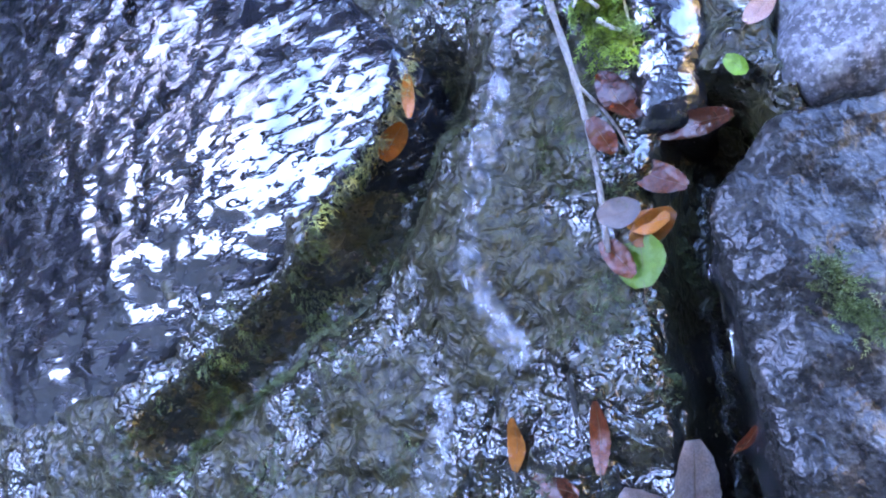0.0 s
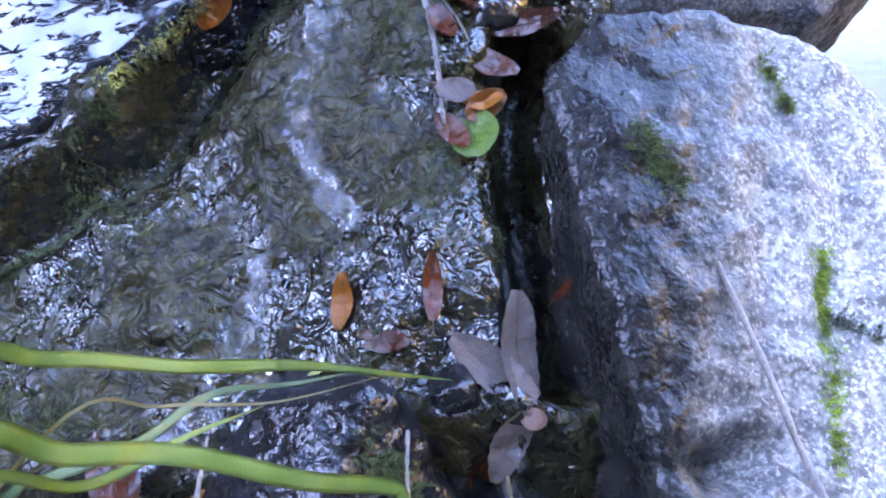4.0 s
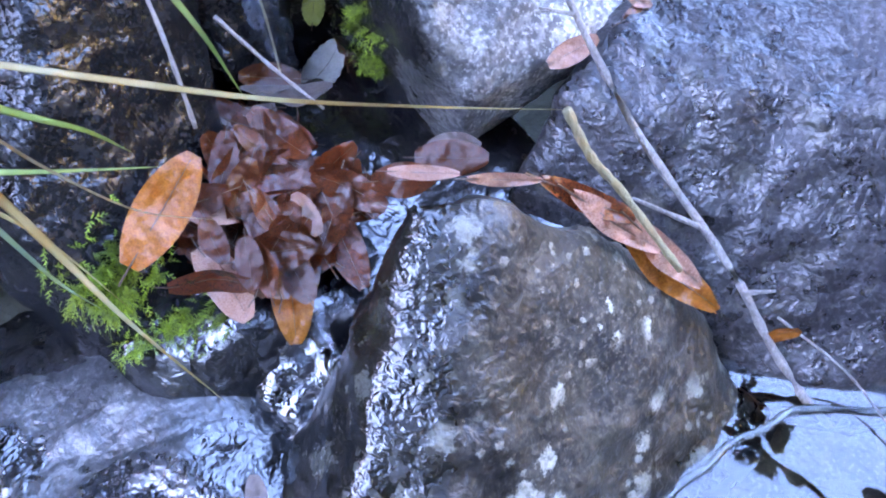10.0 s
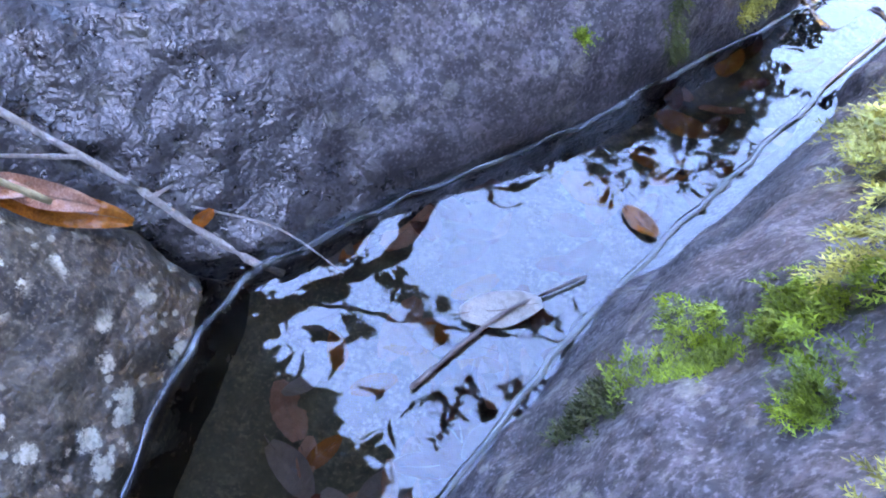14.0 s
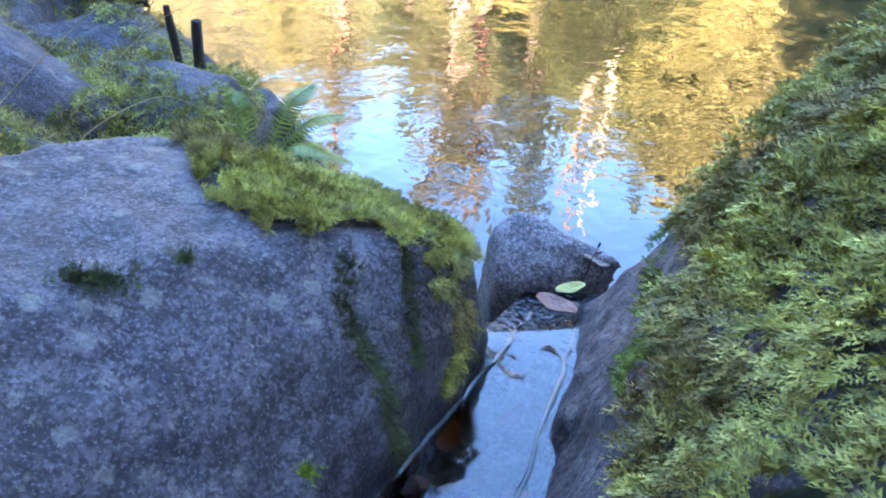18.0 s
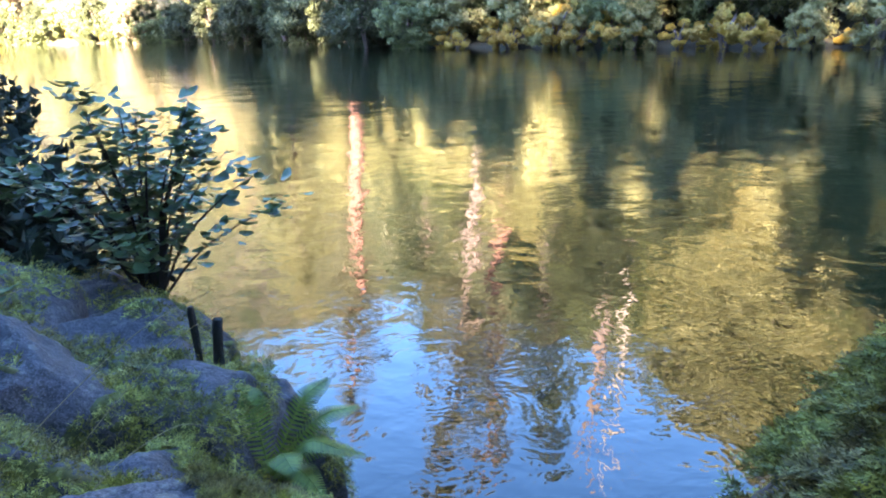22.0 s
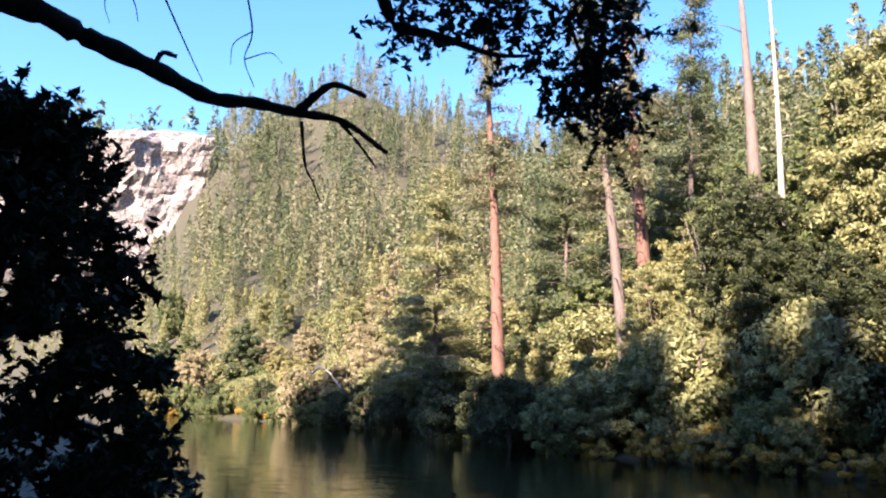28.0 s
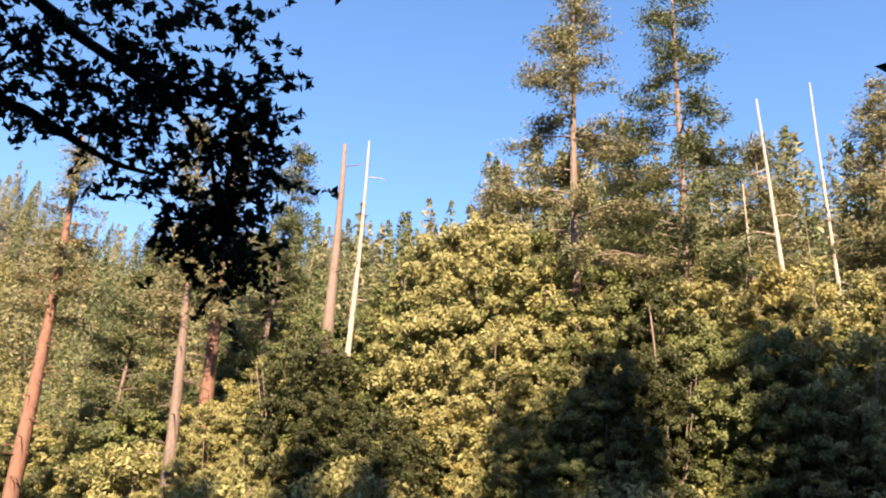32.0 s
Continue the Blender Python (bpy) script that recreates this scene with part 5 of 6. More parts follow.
for pts, w, mat, label in (
        ([ROOT, (-0.35, -0.07, 1.42), (-0.36, -0.03, 1.40), (-0.35, 0.03, 1.36), (-0.33, 0.11, 1.31), (-0.28, 0.20, 1.28), (-0.24, 0.27, 1.26)], 0.006, GRASS_DRY, "long straw-coloured grass blade across the leaf pile"),
        ([ROOT, (-0.31, -0.06, 1.40), (-0.32, -0.05, 1.37), (-0.31, -0.04, 1.31), (-0.29, -0.03, 1.25), (-0.26, -0.01, 1.17)], 0.008, GRASS_DRY, "orange-dry grass blade hanging down"),
        ([ROOT, (-0.36, -0.05, 1.39), (-0.36, -0.04, 1.37), (-0.37, -0.02, 1.31), (-0.36, 0.01, 1.26), (-0.36, 0.05, 1.22)], 0.003, STRAW, "thin dark grass stalk"),
        ([ROOT, (-0.33, -0.07, 1.35), (-0.33, -0.06, 1.34), (-0.32, -0.05, 1.28), (-0.32, -0.04, 1.24)], 0.005, GRASS_BLUE, "short bluish grass blade"),
        ([ROOT, (-0.4, -0.11, 1.36), (-0.41, -0.08, 1.31), (-0.4, -0.05, 1.25), (-0.38, -0.03, 1.17)], 0.006, GRASS_DRY, "grey-brown withered grass blade"),
        ([ROOT, (-0.42, -0.1, 1.33), (-0.42, -0.06, 1.3), (-0.41, -0.02, 1.28), (-0.4, 0.04, 1.25)], 0.007, GRASS, "green grass blade over the wedge")):
    blade(pts, w * 0.65, mat, label)


# moss
def moss_material(name, a, b, c):
    n = Nodes(name)
    color = n.mix(n.ramp(n.noise(10, 4), (0.35, 0.0), (0.65, 1.0)), a, b)
    color = n.mix(n.math("MULTIPLY", n.ramp(n.noise(4, 4), (0.5, 0.0), (0.62, 1.0)), 0.8), color, c)
    color = n.mix(1.0, color, n.ramp(n.noise(48, 2), (0.36, 0.55), (0.64, 1.35)), "MULTIPLY")
    color = n.mix(1.0, color, n.ramp(n.island(), (0.0, 0.55), (1.0, 1.4)), "MULTIPLY")
    return n.done(color, 0.75)


MOSS = moss_material("feather_moss", (0.19, 0.185, 0.03), (0.5, 0.47, 0.1), (0.2, 0.14, 0.05))
MOSS_BRIGHT = moss_material("bright_moss", (0.07, 0.14, 0.008), (0.18, 0.28, 0.018), (0.12, 0.18, 0.012))
MOSS_FELT = moss_material("moss_felt", (0.06, 0.065, 0.012), (0.17, 0.17, 0.03), (0.09, 0.07, 0.02))
MOSS_DARK = moss_material("dark_moss", (0.02, 0.035, 0.007), (0.055, 0.085, 0.014), (0.04, 0.035, 0.01))


def surface_points(obs, count, keep, rng):
    """Random places on rocks, with normals, where keep(p, n) holds."""
    out = []
    for ob in obs:
        me = ob.data
        me.calc_loop_triangles()
        v = np.array([ob.matrix_world @ x.co for x in me.vertices])
        t = np.array([x.vertices for x in me.loop_triangles])
        a, b, c = v[t[:, 0]], v[t[:, 1]], v[t[:, 2]]
        n = np.cross(b - a, c - a)
        area = np.linalg.norm(n, axis=1)
        n /= area[:, None] + 1e-12
        area = area * keep((a + b + c) / 3, n)
        if area.sum() == 0:
            continue
        pick = rng.choice(len(t), count, p=area / area.sum())
        r = np.sqrt(rng.random((count, 1)))
        s = rng.random((count, 1))
        p = a[pick] * (1 - r) + b[pick] * r * (1 - s) + c[pick] * r * s
        ok = keep(p, n[pick])
        out.append((p[ok], n[pick][ok]))
    return np.concatenate([o[0] for o in out]), np.concatenate([o[1] for o in out])


def patchy(p, scale, cut):
    return np.array([noise.fractal(Vector(q) * scale, 1.0, 2.0, 3) for q in p]) > cut


def moss(label, places, normals, size, material, rng, droop=0.5, leaves=7, name="moss"):
    """Feathery moss: each sprig is a small curved stem with leaflets on both sides."""
    k = len(places)
    lay = np.array([noise.noise_vector(Vector(q) * 9) for q in places]) * 0.9
    lay[:, 2] -= droop * 1.6
    lay -= normals * (lay * normals).sum(1)[:, None]
    d = normals * 0.5 + lay + rng.normal(size=(k, 3)) * 0.3
    d /= np.linalg.norm(d, axis=1)[:, None]
    s = size * rng.uniform(0.6, 1.35, (k, 1))
    side = np.cross(d, normals + rng.normal(size=(k, 3)) * 0.4)
    side /= np.linalg.norm(side, axis=1)[:, None] + 1e-9
    up = np.cross(side, d)
    vs, fs = [], []
    base = 0
    for j in range(leaves):
        f = j / (leaves - 1)
        o = places + d * s * f * 0.9 + up * s * 0.25 * f * (1 - f) - np.array([0, 0, 1]) * s * 0.25 * f * f * droop
        w = (0.3 - 0.18 * f) * s
        sgn = 1 if j % 2 else -1
        if j == leaves - 1:
            a, b, c = o - side * w * 0.3, o + side * w * 0.3, o + d * s * 0.3
        else:
            a, b, c = o - d * s * 0.09, o + d * s * 0.13, o + sgn * side * w + d * s * 0.22 + up * w * 0.25
        vs.append(np.stack([a, b, c], 1).reshape(-1, 3))
        fs.append(base + np.arange(k * 3).reshape(-1, 3))
        base += k * 3
    order = np.concatenate([x.reshape(k, 3, 3) for x in vs], 1).reshape(-1, 3)
    faces = np.arange(len(order)).reshape(-1, 3)
    ob = link_mesh(name, order, faces, material)
    return tagged(ob, label, "moss", kind="stuff")


rng = np.random.default_rng(33)
by = {o.name: o for o in ROCKS}
def cushion(p):
    """How far moss swells into cushions at each place, 0 to 1."""
    return np.clip([0.5 + 0.75 * noise.fractal(Vector(q) * 34, 1.0, 2.0, 3) for q in p], 0, 1)


def moss_mat(ob, keep, thick, material, puff):
    """A low felt of moss on part of a rock, under its sprigs: the rock's own surface, raised and ragged at its rim."""
    me = ob.data
    v = np.array([x.co for x in me.vertices])
    n = np.array([x.normal for x in me.vertices])
    ok = keep(v, n)
    lift = np.where(ok, cushion(v) * puff * 0.5 + thick - 0.02, -0.012) * (0.6 + 0.8 * rng.random(len(v)))
    faces = [tuple(p.vertices) for p in me.polygons if any(ok[i] for i in p.vertices)]
    used = sorted({i for f in faces for i in f})
    at = {i: k for k, i in enumerate(used)}
    return link_mesh("moss_felt", v[used] + n[used] * lift[used, None], [tuple(at[i] for i in f) for f in faces], material, smooth=True)


def slope_height(p):
    return (p[:, 2] - 0.92) + 0.9 * (p[:, 0] - 0.42 * p[:, 1] - 0.12)


def draped(p, n):
    bare = np.zeros(len(p), bool)
    for x, y, z, r in ((0.40, 0.27, 1.27, 0.055), (0.36, 0.25, 1.22, 0.05), (0.47, 0.34, 1.3, 0.03), (0.44, 0.6, 1.17, 0.05)):
        bare |= np.linalg.norm(p - (x, y, z), axis=1) < r
    edge = 0.44 + 0.12 * np.clip((0.42 - p[:, 1]) / 0.2, 0, 1) - 0.1 * np.exp(-((p[:, 1] - 0.57) / 0.12) ** 2)
    ragged = np.array([noise.fractal(Vector(q) * 16, 1.0, 2.0, 3) for q in p]) * 0.07
    return (p[:, 2] > 1.0) & (slope_height(p) > edge + ragged) & (p[:, 1] > -0.15) & (p[:, 0] < 1.38) & ~(bare & patchy(p, 15, -0.5)) & (patchy(p, 7, -0.3) | (p[:, 2] > 1.3))


def capped(p, n):
    return (n[:, 2] > 0.5) & (p[:, 0] + 0.35 * (p[:, 1] - 1.0) > 0.1) & (p[:, 1] > 0.93 - 0.12 * (p[:, 0] - 0.1)) & (p[:, 2] > 1.07) & (p[:, 1] > 0.97 - 0.03 * np.sin(p[:, 0] * 40)) & patchy(p, 9, -0.28)


def tufted(p, n):
    return (p[:, 2] > 0.97) & (slope_height(p) > 0.27) & (slope_height(p) < 0.5) & patchy(p, 11, 0.26)


def bank_moss(p, n):
    return (n[:, 2] > -0.1) & patchy(p, 6, -0.1)


def mossy(obs, keep, count, size, material, felt, label, droop, thick=0.008, puff=0.022, finer=False, leaves=7):
    p, n = surface_points(obs, count, keep, rng)
    if finer:
        size = size * np.clip(0.5 + 0.9 * (p[:, 1:2] - 0.25), 0.5, 1)
    p = p + n * (cushion(p) * puff)[:, None]
    ob = moss(label, p, n, size, material, rng, droop, leaves)
    for o in obs:
        moss_mat(o, keep, thick, felt, puff).parent = ob
    return ob


mossy([by["moss_bank_boulder"]], draped, 86000, 0.022, MOSS, MOSS_DARK, "thick green feather moss draped over the steep boulder", 0.5, 0.008, 0.042, True)
mossy([by["moss_bank_boulder"]], tufted, 6000, 0.011, MOSS_BRIGHT, MOSS_DARK, "bright moss tufts on the grey slope", 0.1, 0.005, 0.015)
mossy([by["mossy_boulder"]], capped, 22000, 0.014, MOSS, MOSS_DARK, "cushion of yellow-green feather moss on the boulder's crown", 0.3)


def strip(line, width, count, size, material, label, droop=0.2):
    """Moss along a crack: sprigs scattered beside a line on a rock."""
    q = spline(line, 10)
    pts, nrm = [], []
    for _ in range(count):
        f = rng.uniform(0, len(q) - 1.001)
        c = q[int(f)].lerp(q[int(f) + 1], f - int(f)) + Vector(rng.normal(size=3) * width * (0.5 + 0.5 * math.sin(f * 1.3) ** 2))
        hit, no, _, d = SURFACE.find_nearest(c)
        if hit and d < 0.06:
            pts.append(hit)
            nrm.append(no)
    return moss(label, np.array(pts), np.array(nrm), size, material, rng, droop)


for line, width, count, size, mat, label in (
        ([(0.26, 0.93, 1.19), (0.27, 0.86, 1.14), (0.29, 0.84, 1.06), (0.3, 0.82, 0.98), (0.31, 0.83, 0.95)], 0.010, 700, 0.011, MOSS_DARK, "dark moss strip down a crack in the boulder"),
        ([(0.33, 0.96, 1.15), (0.335, 0.9, 1.1), (0.34, 0.87, 1.04)], 0.007, 380, 0.011, MOSS_DARK, "short dark moss strip down the boulder"),
        ([(0.4, 0.97, 1.06), (0.4, 0.95, 1.0), (0.37, 0.92, 0.96)], 0.016, 500, 0.014, MOSS, "moss clump in the boulder's notch"),
        ([(-0.02, 0.84, 1.235), (0.04, 0.85, 1.225)], 0.010, 260, 0.012, MOSS_DARK, "small dark moss cushion on the boulder"),
        ([(0.085, 0.88, 1.215), (0.095, 0.89, 1.21)], 0.005, 90, 0.009, MOSS_DARK, "tiny moss cushion on the boulder"),
        ([(0.19, 0.76, 1.02), (0.19, 0.76, 1.0)], 0.005, 110, 0.009, MOSS_BRIGHT, "tiny bright moss cushion on the boulder"),
        ([(-0.64, 0.39, 1.545), (-0.6, 0.41, 1.5)], 0.009, 320, 0.01, MOSS_DARK, "green moss patch on the wet boulder"),
        ([(-0.58, 0.32, 1.12), (-0.55, 0.33, 1.15), (-0.53, 0.34, 1.19)], 0.014, 700, 0.012, MOSS_BRIGHT, "bright green moss beside the trickle"),
        ([(-0.4, -0.04, 1.13), (-0.43, -0.02, 1.14), (-0.4, 0.0, 1.13), (-0.44, -0.07, 1.12)], 0.022, 1500, 0.011, MOSS_BRIGHT, "bright yellow-green moss cushion beside the leaf pile"),
        ([(0.392, 0.321, 1.22), (0.4, 0.33, 1.225), (0.385, 0.33, 1.215)], 0.012, 900, 0.01, MOSS_BRIGHT, "rounded bright moss cushion on the grey slope"),
        ([(0.353, 0.298, 1.173), (0.362, 0.305, 1.18), (0.345, 0.29, 1.165)], 0.008, 420, 0.009, MOSS_BRIGHT, "small bright moss cushion on the grey slope"),
        ([(0.4, 0.25, 1.24), (0.405, 0.26, 1.245)], 0.008, 300, 0.009, MOSS_BRIGHT, "small bright moss cushion on the bare rock"),
        ([(0.29, 0.27, 1.09), (0.31, 0.29, 1.1), (0.33, 0.27, 1.13)], 0.012, 500, 0.012, MOSS_DARK, "dark feathery moss above the waterline"),
        ([(-0.56, 0.52, 1.42), (-0.53, 0.5, 1.39), (-0.49, 0.47, 1.33), (-0.45, 0.44, 1.28)], 0.006, 420, 0.009, MOSS_BRIGHT, "moss along the crack of the pale boulder"),
        ([(-0.53, 0.49, 1.38), (-0.49, 0.53, 1.36)], 0.005, 160, 0.008, MOSS_DARK, "dark moss in the side crack of the pale boulder"),
        ([(-0.66, 0.55, 1.58), (-0.62, 0.56, 1.53)], 0.006, 200, 0.009, MOSS_BRIGHT, "moss tuft on the pale boulder"),
        ([(-0.9, 0.32, 1.8), (-0.86, 0.33, 1.75), (-0.83, 0.33, 1.73)], 0.018, 800, 0.014, MOSS_BRIGHT, "bright moss at the top of the seep"),
        ([(-0.95, 0.14, 1.79), (-0.92, 0.07, 1.71), (-0.92, -0.05, 1.65)], 0.010, 500, 0.008, MOSS, "yellowish moss fringe along the wet slab"),
        # dark sprigs standing in for the shade and dark water under the slab's edge
        ([(-0.94, 0.1, 1.75), (-0.9, 0.02, 1.66), (-0.88, -0.1, 1.58), (-0.88, -0.25, 1.5), (-0.9, -0.4, 1.45)], 0.018, 1400, 0.009, MOSS_DARK, "dark sprigs added for the shadowed wet gap below the slab"),
        ([(-0.56, 0.09, 1.36), (-0.55, 0.12, 1.32)], 0.012, 300, 0.009, MOSS_DARK, "dark moss in the wedge's gap")):
    strip(line, width, count, size, mat, label)
mossy([o for o in ROCKS if o.name.startswith("bank_boulder")], bank_moss, 7500, 0.024, MOSS, MOSS_FELT, "green moss cushions on the bank boulders", 0.3, 0.014, leaves=5)
p, n = surface_points([by["rock_face"]], 30000, lambda p, n: (p[:, 0] > -1.15) & (p[:, 1] > -0.3) & patchy(p, 9, 0.3), rng)
moss("thin olive algae and moss on the seeping rock", p, n, 0.007, MOSS_DARK, rng, 0.3, 5)

# the bright rim where the pool climbs its edges
for line in ([(-0.05, -0.02, 0.927), (-0.07, 0.15, 0.927), (-0.085, 0.26, 0.927), (-0.075, 0.36, 0.927), (-0.05, 0.42, 0.927), (0.06, 0.545, 0.927), (0.2, 0.685, 0.927), (0.28, 0.79, 0.927), (0.34, 0.86, 0.927), (0.45, 0.99, 0.927), (0.54, 1.1, 0.927)],
             [(0.12, 0.06, 0.927), (0.19, 0.22, 0.927), (0.28, 0.45, 0.927), (0.34, 0.575, 0.927), (0.47, 0.82, 0.927), (0.6, 1.07, 0.927)]):
    bm = bmesh.new()
    q = [p + Vector((noise.noise(p * 25) * 0.008, noise.noise(p * 25 + Vector((7, 0, 0))) * 0.008, 0)) for p in spline(line, 9)]
    tube(bm, q, [0.0035 + 0.0012 * noise.noise(p * 40) for p in q], 8)
    tagged(part("water_rim", bm, POOL), "bright curved rim of water along the rock", "water", kind="structure")


# water running down the rock
def runnel(line, radius, label):
    """A thread of water that clings to the rock."""
    bm = bmesh.new()
    q = []
    for p in spline(line, 9):
        p = p + Vector((noise.noise(p * 40), noise.noise(p * 40 + Vector((5, 0, 0))), 0)) * 0.004
        hit, nrm, _, _ = SURFACE.find_nearest(p)
        q.append(hit + nrm * radius * 0.3)
    tube(bm, q, [radius * (0.75 + 0.8 * abs(noise.noise(p * 55))) for p in q], 7)
    ob = part("runnel", bm, POOL)
    ob.visible_shadow = False
    return tagged(ob, label, "water", "trickles of the spring")


runnel([(-0.735, 0.105, 1.475), (-0.715, 0.072, 1.43), (-0.7, 0.045, 1.4), (-0.69, -0.005, 1.365), (-0.672, -0.03, 1.33), (-0.66, -0.062, 1.29)], 0.0042, "bright thread of water winding down the dark rock")
runnel([(-0.715, 0.31, 1.545), (-0.7, 0.315, 1.52), (-0.69, 0.31, 1.49), (-0.68, 0.3, 1.46)], 0.004, "bright thread of water in the channel")
runnel([(-0.66, 0.285, 1.44), (-0.645, 0.275, 1.41), (-0.64, 0.262, 1.37), (-0.62, 0.24, 1.32)], 0.0035, "bright thread of water beside the tan leaves")
runnel([(-0.61, 0.2, 1.3), (-0.6, 0.21, 1.25), (-0.595, 0.225, 1.19), (-0.58, 0.23, 1.13)], 0.003, "thin thread of water on the wet ledge")
runnel([(-0.37, 0.085, 1.06), (-0.34, 0.08, 1.03), (-0.3, 0.07, 0.99), (-0.27, 0.05, 0.96)], 0.006, "rivulet spilling over the small stone")
n_ = Nodes("running_water")
FILM = n_.done((0.5, 0.5, 0.53), 0.06, n_.bump(n_.noise(70, 4, 0.7, distort=1.0), 1.0, 0.012), IOR=1.6)
n_.link(n_.ramp(n_.noise(60, 4, 0.65, "world", 0.8, (1, 1, 0.35)), (0.44, 0.02), (0.66, 0.5)), n_.bsdf.inputs["Alpha"])


def trickle(line, width, label):
    """A running film of water that follows the rock."""
    q = spline(line, 10)
    bm = bmesh.new()
    rows = []
    for j, p in enumerate(q):
        d = (q[min(j + 1, len(q) - 1)] - q[max(j - 1, 0)]).normalized()
        hit, nrm, _, _ = SURFACE.find_nearest(p)
        side = d.cross(nrm).normalized()
        w = width * (0.7 + 0.6 * abs(noise.noise(p * 18)))
        rows.append([])
        for s in (-1, -0.6, -0.2, 0.2, 0.6, 1):
            g, gn, _, _ = SURFACE.find_nearest(p + side * w * s)
            rows[-1].append(bm.verts.new(g + gn * (0.0025 * (1 - s * s) + 0.0005 + 0.001 * noise.noise(g * 60))))
    for a, b in zip(rows, rows[1:]):
        for k in range(5):
            bm.faces.new((a[k], b[k], b[k + 1], a[k + 1]))
    ob = part("trickle", bm, FILM)
    ob.visible_shadow = False
    return tagged(ob, label, "water", "trickles of the spring")


trickle([(-0.928, 0.254, 1.805), (-0.893, 0.215, 1.740), (-0.852, 0.168, 1.663), (-0.814, 0.129, 1.594), (-0.774, 0.131, 1.543), (-0.733, 0.146, 1.498)],
        0.016, "thin clear film of water running down the wet rock face")
trickle([(-0.758, 0.056, 1.484), (-0.724, 0.028, 1.426), (-0.703, -0.049, 1.360), (-0.691, -0.104, 1.315)],
        0.012, "narrow clear trickle of water on the dark wet rock")
trickle([(-0.6, 0.22, 1.3), (-0.595, 0.215, 1.24), (-0.585, 0.225, 1.18), (-0.57, 0.22, 1.12)], 0.02, "clear water streaking down the wet ledge")
trickle([(-0.4, 0.09, 1.1), (-0.36, 0.085, 1.05), (-0.31, 0.07, 1.0), (-0.27, 0.06, 0.96)], 0.016, "clear water spilling below the leaf pile")

# ---- shrub, stumps and fern on the near bank ----
SHRUB_LEAF = leaf_material("shrub_leaf", (0.09, 0.15, 0.06), (0.17, 0.26, 0.11), 0.4, 20, translucent=0.25)
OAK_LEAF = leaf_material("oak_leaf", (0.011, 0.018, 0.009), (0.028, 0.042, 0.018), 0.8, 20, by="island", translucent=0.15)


def shrub(base, reach, height, stems, leaves, leaf_size, label, seed, up=0.6):
    rng = np.random.default_rng(seed)
    top = empty("shrub", base)
    tagged(top, label, "shrub")
    shape = leaf_shape(0.55, 0.35, False)[0].copy()
    shape.materials.clear()
    shape.materials.append(SHRUB_LEAF)
    shoots = []
    for i in range(stems):
        a = 2.4 * i + rng.uniform(-0.4, 0.4)
        r = reach * rng.uniform(0.25, 1.0)
        h = height * rng.uniform(0.55, 1.0) * (1 - 0.45 * (r / reach) ** 2)
        end = Vector((math.cos(a) * r, math.sin(a) * r * 0.7, h))
        line = spline([(0.03 * math.cos(a), 0.03 * math.sin(a), 0), end * 0.35 + Vector((0, 0, 0.16 * h)), end * 0.7 + Vector((0, 0, 0.12 * h)), end], 5)
        bm = bmesh.new()
        tube(bm, line, list(np.linspace(0.007, 0.0018, len(line))), 5)
        part("stem", bm, BARK_DARK, top)
        shoots.append(line)
    for i in range(leaves):
        line = shoots[i % stems]
        f = rng.uniform(0.1, 1.0) ** 0.7 * (len(line) - 1.001)
        p = line[int(f)].lerp(line[int(f) + 1], f - int(f))
        a = rng.uniform(0, 2 * math.pi)
        x = Vector((math.cos(a), math.sin(a), rng.uniform(-0.35, 0.45))).normalized()
        y = Vector((rng.normal() * 0.3, rng.normal() * 0.3, 1)).cross(x).normalized()
        s = leaf_size * rng.uniform(0.6, 1.2)
        ob = new("leaf", shape)
        ob.parent = top
        ob.matrix_local = Matrix.Translation(p + x * 0.16 * s + Vector(rng.normal(size=3) * 0.03)) @ Matrix((x, y, x.cross(y))).transposed().to_4x4() @ Matrix.Diagonal((s, s, s, 1))
    return top


shrub((-0.52, 3.25, 0.76), 0.6, 0.95, 26, 1150, 0.07, "dark green leafy shrub on the mossy bank", 3)
shrub((-1.05, 2.5, 0.85), 0.45, 0.42, 16, 150, 0.065, "low bluish-green leafy shrub among the boulders", 4)


def stump(base, height, radius, lean, label):
    bm = bmesh.new()
    pts = [Vector(base) + Vector((lean * t, 0, t * height)) for t in (-0.3, 0, 0.3, 0.6, 0.9, 1.0)]
    tube(bm, pts, [radius * f for f in (1.1, 1.05, 0.95, 0.95, 0.9, 0.75)], 10)
    for v in bm.verts:
        v.co += Vector((noise.noise(v.co * 40), noise.noise(v.co * 40 + Vector((9, 0, 0))), noise.noise(v.co * 30 + Vector((0, 5, 0))))) * radius * 0.35
    return tagged(part("stump", bm, BARK_DARK), label, "stump", "cut stems on the bank")


stump((-0.155, 2.25, 0.88), 0.21, 0.011, -0.01, "thin dark cut stem standing in moss")
stump((-0.11, 2.24, 0.82), 0.23, 0.017, 0.015, "thick dark cut stem standing in moss")

FERN = leaf_material("fern_green", (0.1, 0.17, 0.02), (0.22, 0.3, 0.05), 0.5, 20, by="island", translucent=0.3)


